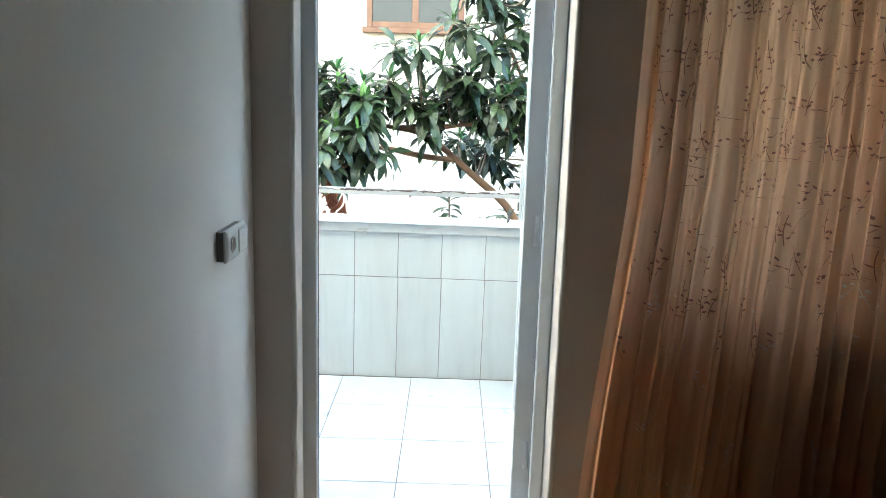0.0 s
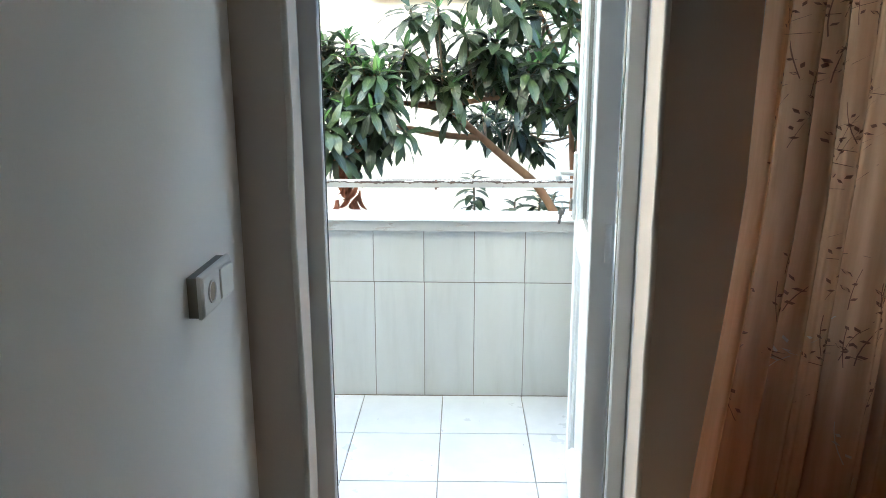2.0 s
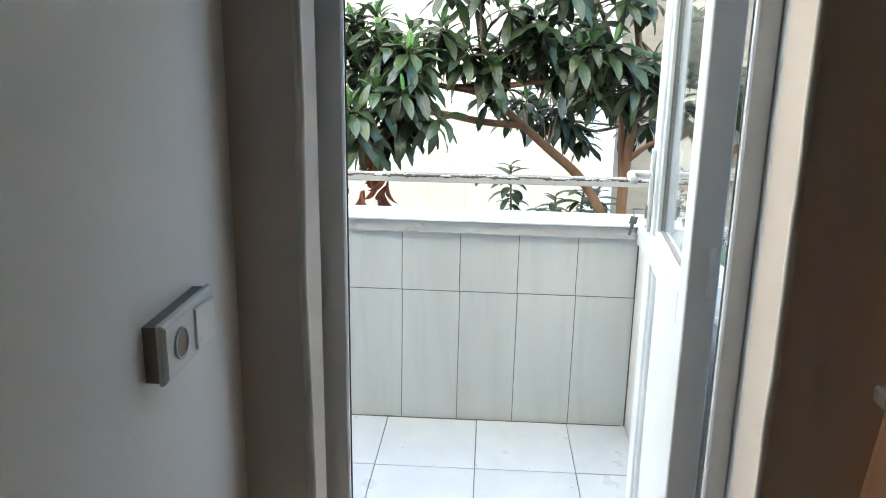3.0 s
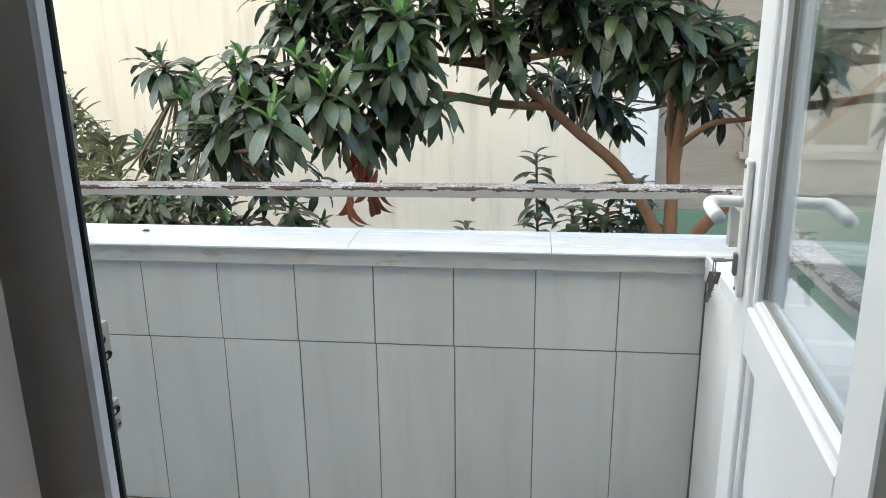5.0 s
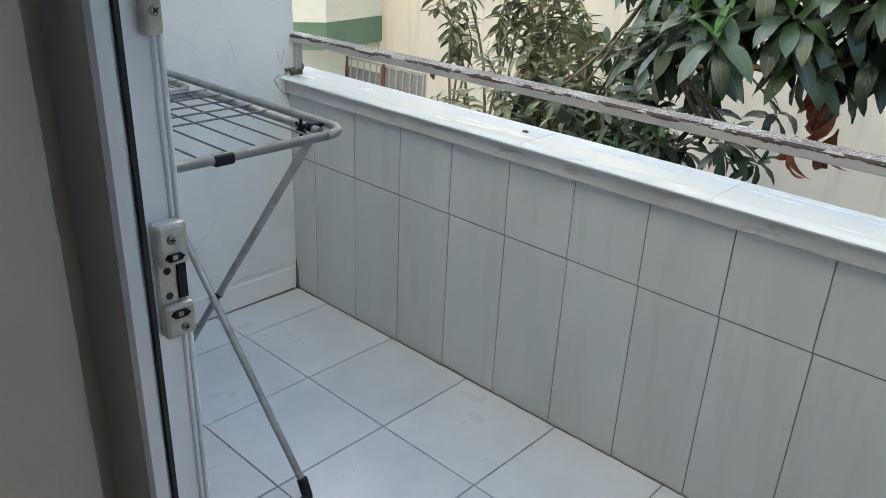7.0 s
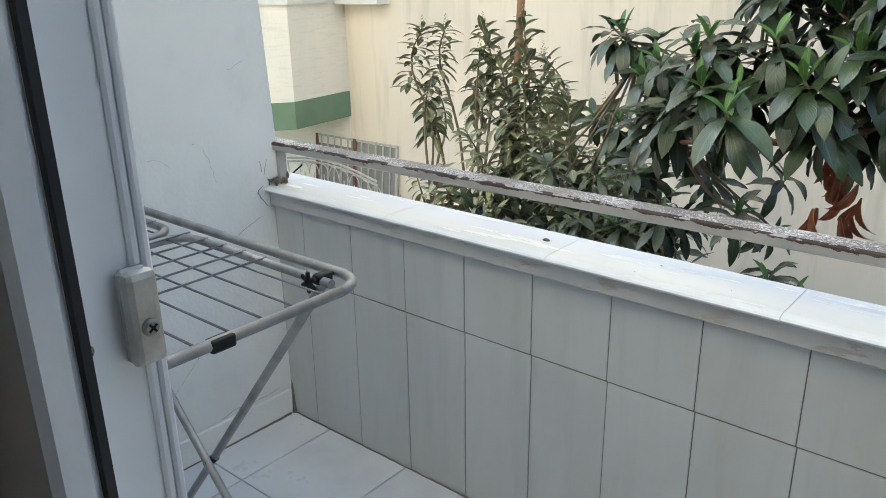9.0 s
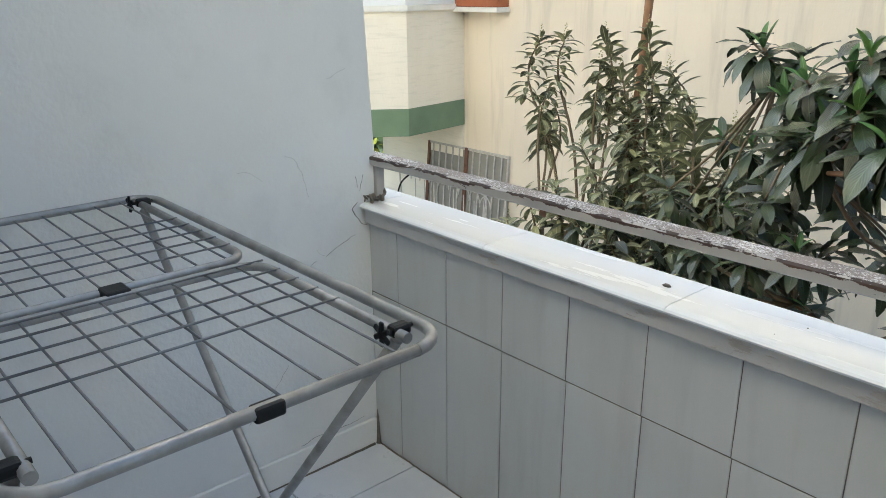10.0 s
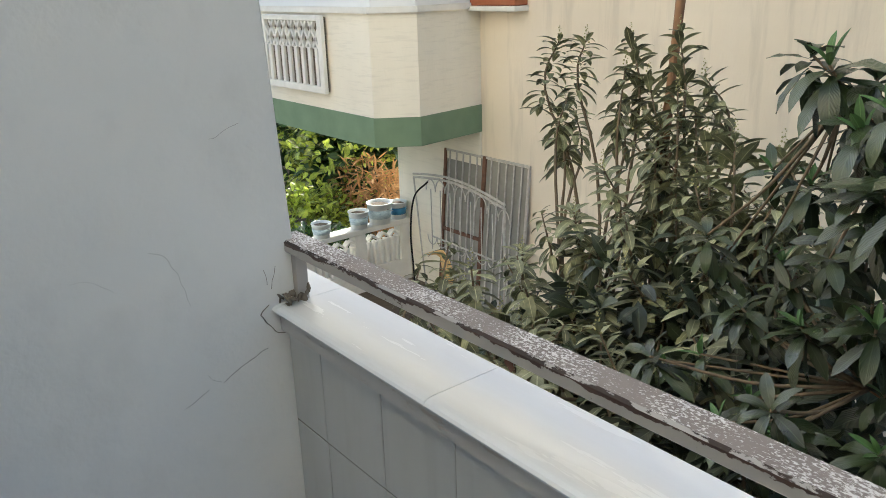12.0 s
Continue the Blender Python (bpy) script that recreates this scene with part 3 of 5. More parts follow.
bm = bmesh.new()
for u0, u1, z0, z1 in ((0, 0.09, 0.04, 2.06), (LW - 0.105, LW, 0.04, 2.06), (0.09, LW - 0.105, 0.04, 0.16), (0.09, LW - 0.105, 0.905, 0.985), (0.09, LW - 0.105, 1.97, 2.06)):
    leafbox(bm, u0, u1, -LT, 0, z0, z1, 0.003)
LEAF = part("leaf_frame", bm, M_PVC, DOOR)
bm = bmesh.new()   # glazing beads
for z0, z1 in ((0.16, 0.905), (0.985, 1.97)):
    for a in ((0.09, 0.106, z0, z1), (LW - 0.121, LW - 0.105, z0, z1), (0.106, LW - 0.121, z0, z0 + 0.016), (0.106, LW - 0.121, z1 - 0.016, z1)):
        leafbox(bm, a[0], a[1], -0.045, -0.008, a[2], a[3], 0.004)
part("glazing_bead", bm, M_PVC, DOOR)
bm = bmesh.new()
leafbox(bm, 0.1, LW - 0.115, -0.04, -0.02, 0.165, 0.9)
part("panel", bm, M_PVC, DOOR)
bm = bmesh.new()
leafbox(bm, 0.1, LW - 0.115, -0.032, -0.026, 0.99, 1.965)
pane = part("pane", bm, M_GLASS, DOOR, "clear glass pane")
pane.visible_shadow = False
bm = bmesh.new()
for z0, z1 in ((0.985, 1.97),):
    for a in ((0.106, 0.109, z0 + 0.016, z1 - 0.016), (LW - 0.124, LW - 0.121, z0 + 0.016, z1 - 0.016), (0.106, LW - 0.121, z0 + 0.0155, z0 + 0.019)):
        leafbox(bm, a[0], a[1], -0.028, -0.02, a[2], a[3])
part("gasket", bm, M_GREYPANEL, DOOR)
bm = bmesh.new()
leafbox(bm, LW, LW + 0.003, -0.05, -0.02, 0.1, 2.0)
part("lock_rail", bm, M_BRASSY, DOOR, "nickel lock rail on the door edge")
for side, v0, v1, s in (("inner", 0, 0.011, 1), ("outer", -LT - 0.011, -LT, -1)):
    bm = bmesh.new()
    leafbox(bm, LW - 0.07, LW - 0.036, v0, v1, 0.985, 1.215, 0.005, 2)
    P = part("handle_plate", bm, M_WHITEP, DOOR)
    face = v1 if s > 0 else v0
    u = LW - 0.053
    pts = [LEAF_TURN @ Vector(p) for p in curve_pts([(u, face, 1.145), (u, face + s * 0.03, 1.145), (u - 0.008, face + s * 0.05, 1.145), (u - 0.04, face + s * 0.055, 1.144), (u - 0.105, face + s * 0.052, 1.143)], 5)]
    part("lever", tube(pts, [0.0095] * 8 + [0.0105] * (len(pts) - 8), 12), M_WHITEP, P, "white lever handle", True)
    bm = bmesh.new()
    leafbox(bm, u - 0.008, u + 0.008, min(face, face + s * 0.007), max(face, face + s * 0.007), 1.02, 1.06, 0.004, 2)
    part("lock_cylinder", bm, M_BRASSY, P, "brass lock cylinder")
    for z in (0.998, 1.203):
        screw(LEAF_TURN @ Vector((u, face, z)), LEAF_TURN.to_3x3() @ Vector((0, s, 0)), 0.004, P)
for z in (0.25, 1.05, 1.85):
    bm = bmesh.new()
    add_tube(bm, [(HX + 0.045, HY + 0.0, z - 0.05), (HX + 0.045, HY + 0.0, z + 0.05)], 0.009, 10)
    part("hinge", bm, M_PVC, DOOR)


def key(name, parent, m):
    """A flat key: shouldered bow with a hole rim, neck and toothed blade."""
    bm = bmesh.new()
    add_box(bm, -0.0125, 0.0125, -0.001, 0.001, -0.011, 0.011, bevel=0.0009)
    add_box(bm, -0.006, 0.006, -0.001, 0.001, -0.0175, -0.011)
    add_box(bm, -0.004, 0.004, -0.0009, 0.0009, -0.044, -0.0175)
    for k in range(6):
        add_box(bm, 0.004, 0.0046 + 0.0016 * ((k * 7) % 3), -0.0009, 0.0009, -0.042 + k * 0.004, -0.0395 + k * 0.004)
    bmesh.ops.transform(bm, matrix=m, verts=bm.verts[:])
    k = part(name, bm, M_KEY, parent)
    part("hole_rim", lathe([(0.0032, -0.0013), (0.0032, 0.0013)], 12, m @ Matrix.Translation((0, 0, 0.006)) @ Matrix.Rotation(math.pi / 2, 4, "X")), M_BRASSY, k)


def keys():
    """One key in the lock, its twin hanging from a ring through both bows."""
    base = LEAF_TURN @ Vector((LW - 0.053, 0.018, 1.046))
    k = empty("key_bunch", base, "two dark metal keys hanging in the door lock", "keys")
    inward = LEAF_TURN.to_3x3() @ Vector((0, -1, 0))
    q = Vector((0, 0, -1)).rotation_difference(inward).to_matrix().to_4x4()
    at = LEAF_TURN @ Vector((LW - 0.053, 0.04, 1.046))
    key("key", k, Matrix.Translation(at) @ q @ Matrix.Rotation(math.pi / 2, 4, "Z"))
    hole = LEAF_TURN @ Vector((LW - 0.053, 0.046, 1.046))
    lo = hole + Vector((0, 0, -0.026))
    key("key", k, Matrix.Translation(lo + Vector((0, 0, -0.006))) @ Matrix.Rotation(radians(12), 4, "Y") @ Matrix.Rotation(radians(25), 4, "Z"))
    mid = (hole + lo) / 2
    ring = [mid + Vector((0.003 * math.cos(a), 0.004 * math.cos(a), 0.0145 * math.sin(a))) for a in np.linspace(0, 2 * math.pi, 20)]
    part("key_ring", tube(ring, 0.0011, 6), M_BRASSY, k)


keys()


# ---- the room's things ----
def wall_socket():
    """Double plate: bevelled frame, round socket with well, rocker switch."""
    x, y0, y1, z0, z1 = XL, -1.985, -1.8, 1.04, 1.124
    s = empty("wall_socket", (x, (y0 + y1) / 2, z0), "white double plate with socket and switch on the wall", "socket")
    bm = bmesh.new()
    v = []
    # grey box added so the plate's unlit side reads dark
    part("shade_box", box(x, x + 0.02, y0 + 0.003, y1 - 0.003, z0 + 0.003, z1 - 0.003), M_GREYPANEL, s, "grey box behind the plate, toned as its unlit side")
    x += 0.0195
    for xx, i in ((x, 0), (x + 0.006, 0), (x + 0.011, 0.006)):
        v.append([bm.verts.new(p) for p in ((xx, y0 + i, z0 + i), (xx, y1 - i, z0 + i), (xx, y1 - i, z1 - i), (xx, y0 + i, z1 - i))])
    for a, b in zip(v, v[1:]):
        for k in range(4):
            bm.faces.new((a[k], a[(k + 1) % 4], b[(k + 1) % 4], b[k]))
    bm.faces.new(v[-1])
    bmesh.ops.bevel(bm, geom=bm.edges[:], offset=0.0012, segments=2, affect="EDGES")
    part("plate", bm, M_WHITEP, s)
    q = Matrix.Translation((x + 0.011, y0 + 0.052, (z0 + z1) / 2)) @ Matrix.Rotation(math.pi / 2, 4, "Y")
    part("socket_ring", lathe([(0.0225, 0), (0.0225, 0.003), (0.0195, 0.003), (0.0195, -0.0005)], 28, q), M_WHITEP, s)
    # shallow disc whose brown tone stands for shade in the well
    part("socket_well", lathe([(0.0192, 0), (0.0192, 0.0008)], 28, q), mat("socket_shadow_plastic", (0.33, 0.27, 0.19), rough=0.6), s, "socket well, its shade painted brownish")
    m = Matrix.Translation((x + 0.012, y1 - 0.052, (z0 + z1) / 2)) @ Matrix.Rotation(radians(-5), 4, "Z")
    part("rocker", box(-0.002, 0.005, -0.031, 0.031, -0.031, 0.031, bevel=0.002, m=m), M_WHITEP, s, "white rocker switch")


wall_socket()


def curtain_at(x, z):
    """Depth of the hanging curtain's folds."""
    k = 0.016 + 0.014 * min(1, (2.4 - z) / 1.6)
    a = 1.3 - 2.6 * abs(math.sin(x * 46 + 2.2 * math.sin(x * 9) + 0.25 * math.sin(z * 2.1))) + 0.4 * math.sin(x * 171 + 2 + 0.3 * z) + 0.8 * math.sin(x * 31 + 1.5 * math.sin(x * 5) + 0.4 * z)
    return -1.775 + k * a - 0.015 * noise.noise(Vector((x * 3, z * 1.5, 0)))


def curtain_x(u, z):
    """Cloth width u mapped to the room: the free edge swings out toward the floor."""
    swing = 0.075 * max(0, (1.25 - z)) / 1.25 + 0.018 * math.sin(z * 2.2 + 1)
    return 0.078 + u - swing * max(0, 1 - u / 0.7)


def curtain():
    c = empty("curtain", (1.0, -1.775, 2.4), "sheer peach curtain with brown embroidered sprigs over the window", "curtain")
    bm = bmesh.new()
    us, zs = np.linspace(0, 2.35, 640), np.linspace(0.03, 2.42, 40)
    grid = [[bm.verts.new((curtain_x(u, z), curtain_at(u, z), z)) for u in us] for z in zs]
    for a, b in zip(grid, grid[1:]):
        for k in range(len(us) - 1):
            bm.faces.new((a[k], a[k + 1], b[k + 1], b[k])).smooth = True
    part("cloth", bm, M_CURT, c)
    rnd = random.Random(5)
    for name, mt, n, z0, z1 in (("embroidery", M_EMB, 1500, 0.8, 2.35), ("embroidery_low", M_EMB_G, 160, 0.12, 0.98)):
        bm = bmesh.new()
        for _ in range(n):
            u, z = rnd.uniform(0.02, 2.2), rnd.uniform(z0, z1)
            z = 0.1 + round((z - 0.1) / 0.115) * 0.115 + rnd.gauss(0, 0.016)
            if name == "embroidery" and z < 1.15 and rnd.random() < 0.5:
                continue
            stem_a = rnd.uniform(-0.5, 0.5) + (1.57 if rnd.random() < 0.7 else 0.3)
            for k in range(rnd.choice((2, 2, 3, 4))):
                du, dz = math.cos(stem_a) * k * 0.012, math.sin(stem_a) * k * 0.017
                a = stem_a + (0.8 if k % 2 else -0.8) + rnd.uniform(-0.3, 0.3)
                L, w = rnd.uniform(0.009, 0.015), rnd.uniform(0.0022, 0.0036)
                q = []
                for t, s in ((0, 0), (0.5, 1), (1, 0), (0.5, -1)):
                    uu, zz = u + du + math.cos(a) * L * t - math.sin(a) * w * s, z + dz + math.sin(a) * L * t + math.cos(a) * w * s
                    q.append(bm.verts.new((curtain_x(uu, zz), curtain_at(uu, zz) - 0.0015, zz)))
                bm.faces.new(q)
            e = [(u + math.cos(stem_a) * 0.07 * t + 0.012 * t * t, z + math.sin(stem_a) * 0.09 * t - 0.02) for t in (0, 0.25, 0.5, 0.75, 1)]
            vs = [[bm.verts.new((curtain_x(a + s, b), curtain_at(a + s, b) - 0.0012, b + s)) for s in (-0.0006, 0.0006)] for a, b in e]
            for a, b in zip(vs, vs[1:]):
                bm.faces.new((a[0], a[1], b[1], b[0]))
        tagged(part(name, bm, mt, c), kind="stuff")
    bm = bmesh.new()
    us, zs = np.linspace(0.86, 2.4, 220), np.linspace(0.05, 2.42, 12)
    grid = [[bm.verts.new((u + 0.05 * (2.4 - z) * max(0, 1 - (u - 0.86) / 0.4), -1.72 + 0.012 * math.sin(u * 62 + 0.5 * z) + 0.006 * math.sin(u * 140), z)) for u in us] for z in zs]
    for a, b in zip(grid, grid[1:]):
        for k in range(len(us) - 1):
            bm.faces.new((a[k], a[k + 1], b[k + 1], b[k])).smooth = True
    part("lining_drape", bm, M_DRAPE, c, "heavier brown drape behind the sheer")
    rail = tube([(0.0, -1.775, 2.44), (2.6, -1.775, 2.44)], 0.012, 12)
    part("curtain_rail", rail, M_WHITEP, c)


curtain()


def window():
    w = empty("window_1", ((WX0 + WX1) / 2, -1.45, WZ0), "white pvc window behind the sheer curtain", "window", kind="structure")
    bm = bmesh.new()
    for x0, x1, z0, z1 in ((WX0, WX0 + 0.07, WZ0, WZ1), (WX1 - 0.07, WX1, WZ0, WZ1), (WX0 + 0.07, WX1 - 0.07, WZ0, WZ0 + 0.07), (WX0 + 0.07, WX1 - 0.07, WZ1 - 0.07, WZ1), (0.93, 1.01, WZ0 + 0.07, WZ1 - 0.07)):
        add_box(bm, x0, x1, -1.48, -1.41, z0, z1, bevel=0.004)
    part("window_frame", bm, M_PVC, w)
    for x0, x1 in ((WX0 + 0.07, 0.93), (1.01, WX1 - 0.07)):
        p = part("pane", box(x0, x1, -1.448, -1.442, WZ0 + 0.07, WZ1 - 0.07), M_GLASS, w)
        p.visible_shadow = False
    part("window_sill", box(WX0 - 0.03, WX1 + 0.03, -1.66, -1.49, WZ0 - 0.035, WZ0 - 0.002, bevel=0.005), M_CAP, w)


window()


def bed():
    b = empty("bed", (0.8, -3.0, 0), "low bed with a floral cream bedspread beside the curtain", "bed")
    bm = box(-0.14, 1.9, -3.75, -2.1, 0.16, 0.474, bevel=0.055, seg=5)
    bmesh.ops.subdivide_edges(bm, edges=bm.edges[:], cuts=4, use_grid_fill=True)
    for v in bm.verts:
        v.co.z += 0.007 * noise.noise(v.co * 5) if v.co.z > 0.3 else 0
        v.co.x += 0.008 * noise.noise(v.co * 6 + Vector((4, 0, 0)))
    part("bedspread", bm, M_FLORAL, b, "", True)
    for x in (-0.05, 1.8):
        for y in (-3.65, -2.28):
            part("leg", lathe([(0.03, 0), (0.035, 0.165)], 12, Matrix.Translation((x, y, 0))), M_BROWNW, b)
    part("bed_base", box(-0.09, 1.86, -3.7, -2.22, 0.1, 0.2, bevel=0.01), M_BROWNW, b)


bed()


# ---- balcony rail and drying rack ----
def railing():
    """Square-tube handrail on short posts above the ledge, turning along the side."""
    r = empty("balcony_railing", (-1.3, 0.05, 0.85), "peeling white iron handrail with rust above the ledge", "railing")

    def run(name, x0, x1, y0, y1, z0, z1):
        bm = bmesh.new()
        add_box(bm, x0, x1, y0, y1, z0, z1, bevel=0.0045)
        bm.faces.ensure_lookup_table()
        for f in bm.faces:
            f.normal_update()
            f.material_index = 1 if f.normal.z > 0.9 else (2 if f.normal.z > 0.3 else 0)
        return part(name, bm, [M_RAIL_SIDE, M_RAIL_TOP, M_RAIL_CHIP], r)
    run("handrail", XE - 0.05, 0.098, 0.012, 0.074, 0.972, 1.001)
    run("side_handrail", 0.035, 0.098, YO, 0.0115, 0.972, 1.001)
    part("post", box(XE - 0.052, XE + 0.016, 0.026, 0.056, 0.838, 0.9715, bevel=0.002), M_RAIL_SIDE, r)
    part("post", box(0.057, 0.092, 0.026, 0.06, 0.838, 0.9715, bevel=0.002), M_RAIL_SIDE, r)
    part("post", box(0.06, 0.09, -1.0, -0.97, 0.838, 0.9715, bevel=0.002), M_RAIL_SIDE, r)
    for x in (-0.62, -1.9):
        bm = bmesh.new()
        for k in range(5):
            bmesh.ops.create_icosphere(bm, subdivisions=1, radius=0.006, matrix=Matrix.Translation((x + random.gauss(0, 0.006), 0.0165, 0.98 + random.gauss(0, 0.008))) @ Matrix.Diagonal((1.2, 0.2, 1.4, 1)))
        part("rust_patch", bm, M_RUST, r, "rust-brown weld patch")


railing()


def end_flakes():
    """Broken plaster and rust at the foot of the end post."""
    bm = bmesh.new()
    for k in range(34):
        p = Vector((XE + random.uniform(-0.06, 0.03), random.uniform(-0.01, 0.06), 0.86 + abs(random.gauss(0, 0.012))))
        bmesh.ops.create_icosphere(bm, subdivisions=1, radius=random.uniform(0.005, 0.015), matrix=Matrix.Translation(p) @ Euler([random.uniform(0, 3) for _ in range(3)]).to_matrix().to_4x4() @ Matrix.Diagonal((1.3, 1, 0.35, 1)))
    tagged(part("plaster_crumbs", bm, M_GRIME_SHADE, None, "brown crumbling plaster at the foot of the rail post"), category="debris", kind="stuff")
    bm = bmesh.new()
    for k in range(40):
        p = Vector((random.uniform(XE + 0.02, -0.05), random.uniform(YO + 0.1, -0.01), 0.001))
        if random.random() < 0.25:
            p = Vector((random.uniform(XE, -0.1), random.uniform(0.0, 0.14), 0.851))
        bmesh.ops.create_icosphere(bm, subdivisions=1, radius=random.uniform(0.0008, 0.0025), matrix=Matrix.Translation(p) @ Matrix.Diagonal((1, 1.3, 0.4, 1)))
    tagged(part("floor_grit", bm, M_GRIME_SHADE, None, "small dark grit lying on tiles and ledge"), category="dirt", kind="stuff")
    line = [(x, -0.003 + random.gauss(0, 0.0006), 0.0012) for x in np.arange(XE, 0.0, 0.02)]
    tagged(part("dirt_seam", tube(line, [max(0.0012, 0.0026 + 0.0013 * noise.noise(Vector((p[0] * 7, 0, 3)))) for p in line], 6, 0.3), M_GRIME_SHADE, None, "dark dirt gathered along the foot of the parapet"), category="dirt", kind="stuff")
    line = [(XE + 0.0135 + random.gauss(0, 0.0006), y, 0.0012) for y in np.arange(-0.7, 0.0, 0.02)]
    tagged(part("dirt_seam", tube(line, [max(0.0008, 0.0032 + 0.006 * (p[1] + 0.35) + 0.0013 * noise.noise(Vector((p[1] * 7, 0, 3)))) for p in line], 6, 0.3), M_GRIME_SHADE, None, "dark dirt along the foot of the end wall"), category="dirt", kind="stuff")
    line = [(XE + 0.0125, -0.0035, z) for z in (0.0, 0.03, 0.06, 0.09, 0.13)]
    tagged(part("dirt_seam", tube(line, [0.012, 0.008, 0.0065, 0.005, 0.001], 6, 0.4), M_GRIME_SHADE, None, "dark damp dirt in the balcony corner"), category="dirt", kind="stuff")
    bm = lathe([(0.006, 0), (0.0075, 0.002), (0.004, 0.006)], 7, Matrix.Translation((-1.581, 0.072, 0.852)) @ Matrix.Diagonal((1.6, 0.9, 1, 1)))
    tagged(part("pebble", bm, M_GRIME_SHADE, None, "dark chip lying on the white ledge"), category="pebble")


end_flakes()


def drying_rack():
    """Folding airer: outer loop, two hinged wire grids, scissor legs with black feet and clamps."""
    Z, X0, X1, Y0, Y1 = 1.012, -2.56, -1.455, -1.285, -0.695
    r = empty("drying_rack", (-2.0, -0.99, 0), "grey metal folding clothes airer, unfolded and empty", "drying rack")
    R = 0.0095
    far = rounded(X0, X1, Y0, Y1, Z, 0.06)
    part("outer_frame", tube(far + [far[0]], R, 10), M_STEEL, r)
    for x0, x1, name in ((-1.948, -1.50, "front_grid"), (-2.545, -1.986, "back_grid")):
        y0, y1 = Y0 + 0.04, Y1 - 0.04
        loop = rounded(x0, x1, y0, y1, Z - 0.004, 0.05)
        if name == "front_grid":
            line = [Vector((x1, y1, Z - 0.004))] + loop[6:18] + [Vector((x1, y0, Z - 0.004))]
        else:
            line = [Vector((x0, y0, Z - 0.004))] + loop[18:] + loop[:6] + [Vector((x0, y1, Z - 0.004))]
        g = part(name, tube(line, R * 0.92, 10), M_STEEL, r)
        for k in range(5):
            x = (x0 + 0.015 + k * 0.0625) if name == "front_grid" else (x1 - 0.077 - k * 0.0625)
            part("wire", tube([(x, y0 - 0.004, Z + 0.004), (x, y1 + 0.004, Z + 0.004)], 0.0021, 6), M_WIRE, g)
        for k in range(8):
            y = -0.781 - 0.0608 * k if name == "front_grid" else -0.772 - 0.0575 * k
            part("wire", tube([(x0, y, Z), (x1 + (0.045 if name == "front_grid" else 0), y, Z)], 0.0021, 6), M_WIRE, g)
    for x, y in ((-1.967, -0.99), (-1.455, -0.99)):
        part("clip", box(x - 0.0105 - (0.012 if x < -1.9 else 0), x + 0.0105 + (0.012 if x < -1.9 else 0), y - 0.021, y + 0.021, Z - 0.0125, Z + 0.0085, bevel=0.004, seg=2), M_BLACK, r, "black plastic clip")
    for y in (Y1 - 0.028, Y0 + 0.028):
        s = 1 if y > -1 else -1
        a = part("leg", tube([(-1.54, y, Z - 0.022), (-2.305, y, 0.035)], R, 10), M_STEEL, r)
        b = part("leg", tube([(-2.478, y - s * 0.02, Z - 0.01), (-1.592, y - s * 0.02, 0.05), (-1.575, y - s * 0.023, 0.024), (-1.572, y - s * 0.05, 0.018)], R, 10), M_STEEL, r)
        part("pivot", lathe([(0.007, -0.018), (0.01, 0), (0.007, 0.018)], 10, Matrix.Translation((-1.968, y - s * 0.01, 0.452)) @ Matrix.Rotation(math.pi / 2, 4, "X")), M_BLACK, r)
        part("foot", tube(curve_pts([(-1.60, y - s * 0.02, 0.066), (-1.586, y - s * 0.021, 0.04), (-1.573, y - s * 0.026, 0.02), (-1.571, y - s * 0.065, 0.0165)], 4), 0.0145, 10), M_BLACK, r, "black rubber foot")
        part("foot", tube(curve_pts([(-2.29, y, 0.056), (-2.304, y, 0.036), (-2.315, y - s * 0.006, 0.02), (-2.316, y - s * 0.045, 0.0165)], 4), 0.0145, 10), M_BLACK, r, "black rubber foot")
        for x in (-1.53, -2.515):
            bm = bmesh.new()
            add_box(bm, x - 0.011, x + 0.011, y - 0.022, y + 0.012, Z - 0.011, Z + 0.009, bevel=0.006, seg=2)
            c = part("clamp", bm, M_BLACK, r, "black plastic hinge clamp")
            part("clamp_bolt", tube([(x, y - 0.036, Z), (x, y + 0.022, Z)], 0.004, 8), M_BLACK, c)
            bm = bmesh.new()
            for k in range(3):
                add_box(bm, -0.0045, 0.0045, -0.003, 0.003, -0.02, 0.02, bevel=0.002, m=Matrix.Translation((x, y - 0.037, Z)) @ Matrix.Rotation(k * math.pi / 3, 4, "Y"))
            part("wing_nut", bm, M_BLACK, c)
    for x in (-1.571, -2.316):
        part("floor_bar", tube([(x, Y0 + 0.07, 0.0165), (x, Y1 - 0.07, 0.0165)], R, 10), M_STEEL, r)


drying_rack()

# ---- courtyard ----
GZ = -2.9
tagged(part("ground", box(-400, 400, 0.15, 400, GZ - 0.3, GZ), M_SOIL, None, "dry brown soil of the courtyard"), category="ground", kind="structure")
tagged(part("pavement", box(-9.0, 9.0, 4.9, 6.1, GZ + 0.004, GZ + 0.05, bevel=0.01), M_CONC, None, "worn concrete strip along the opposite house"), category="pavement", kind="structure")
FY = 6.15


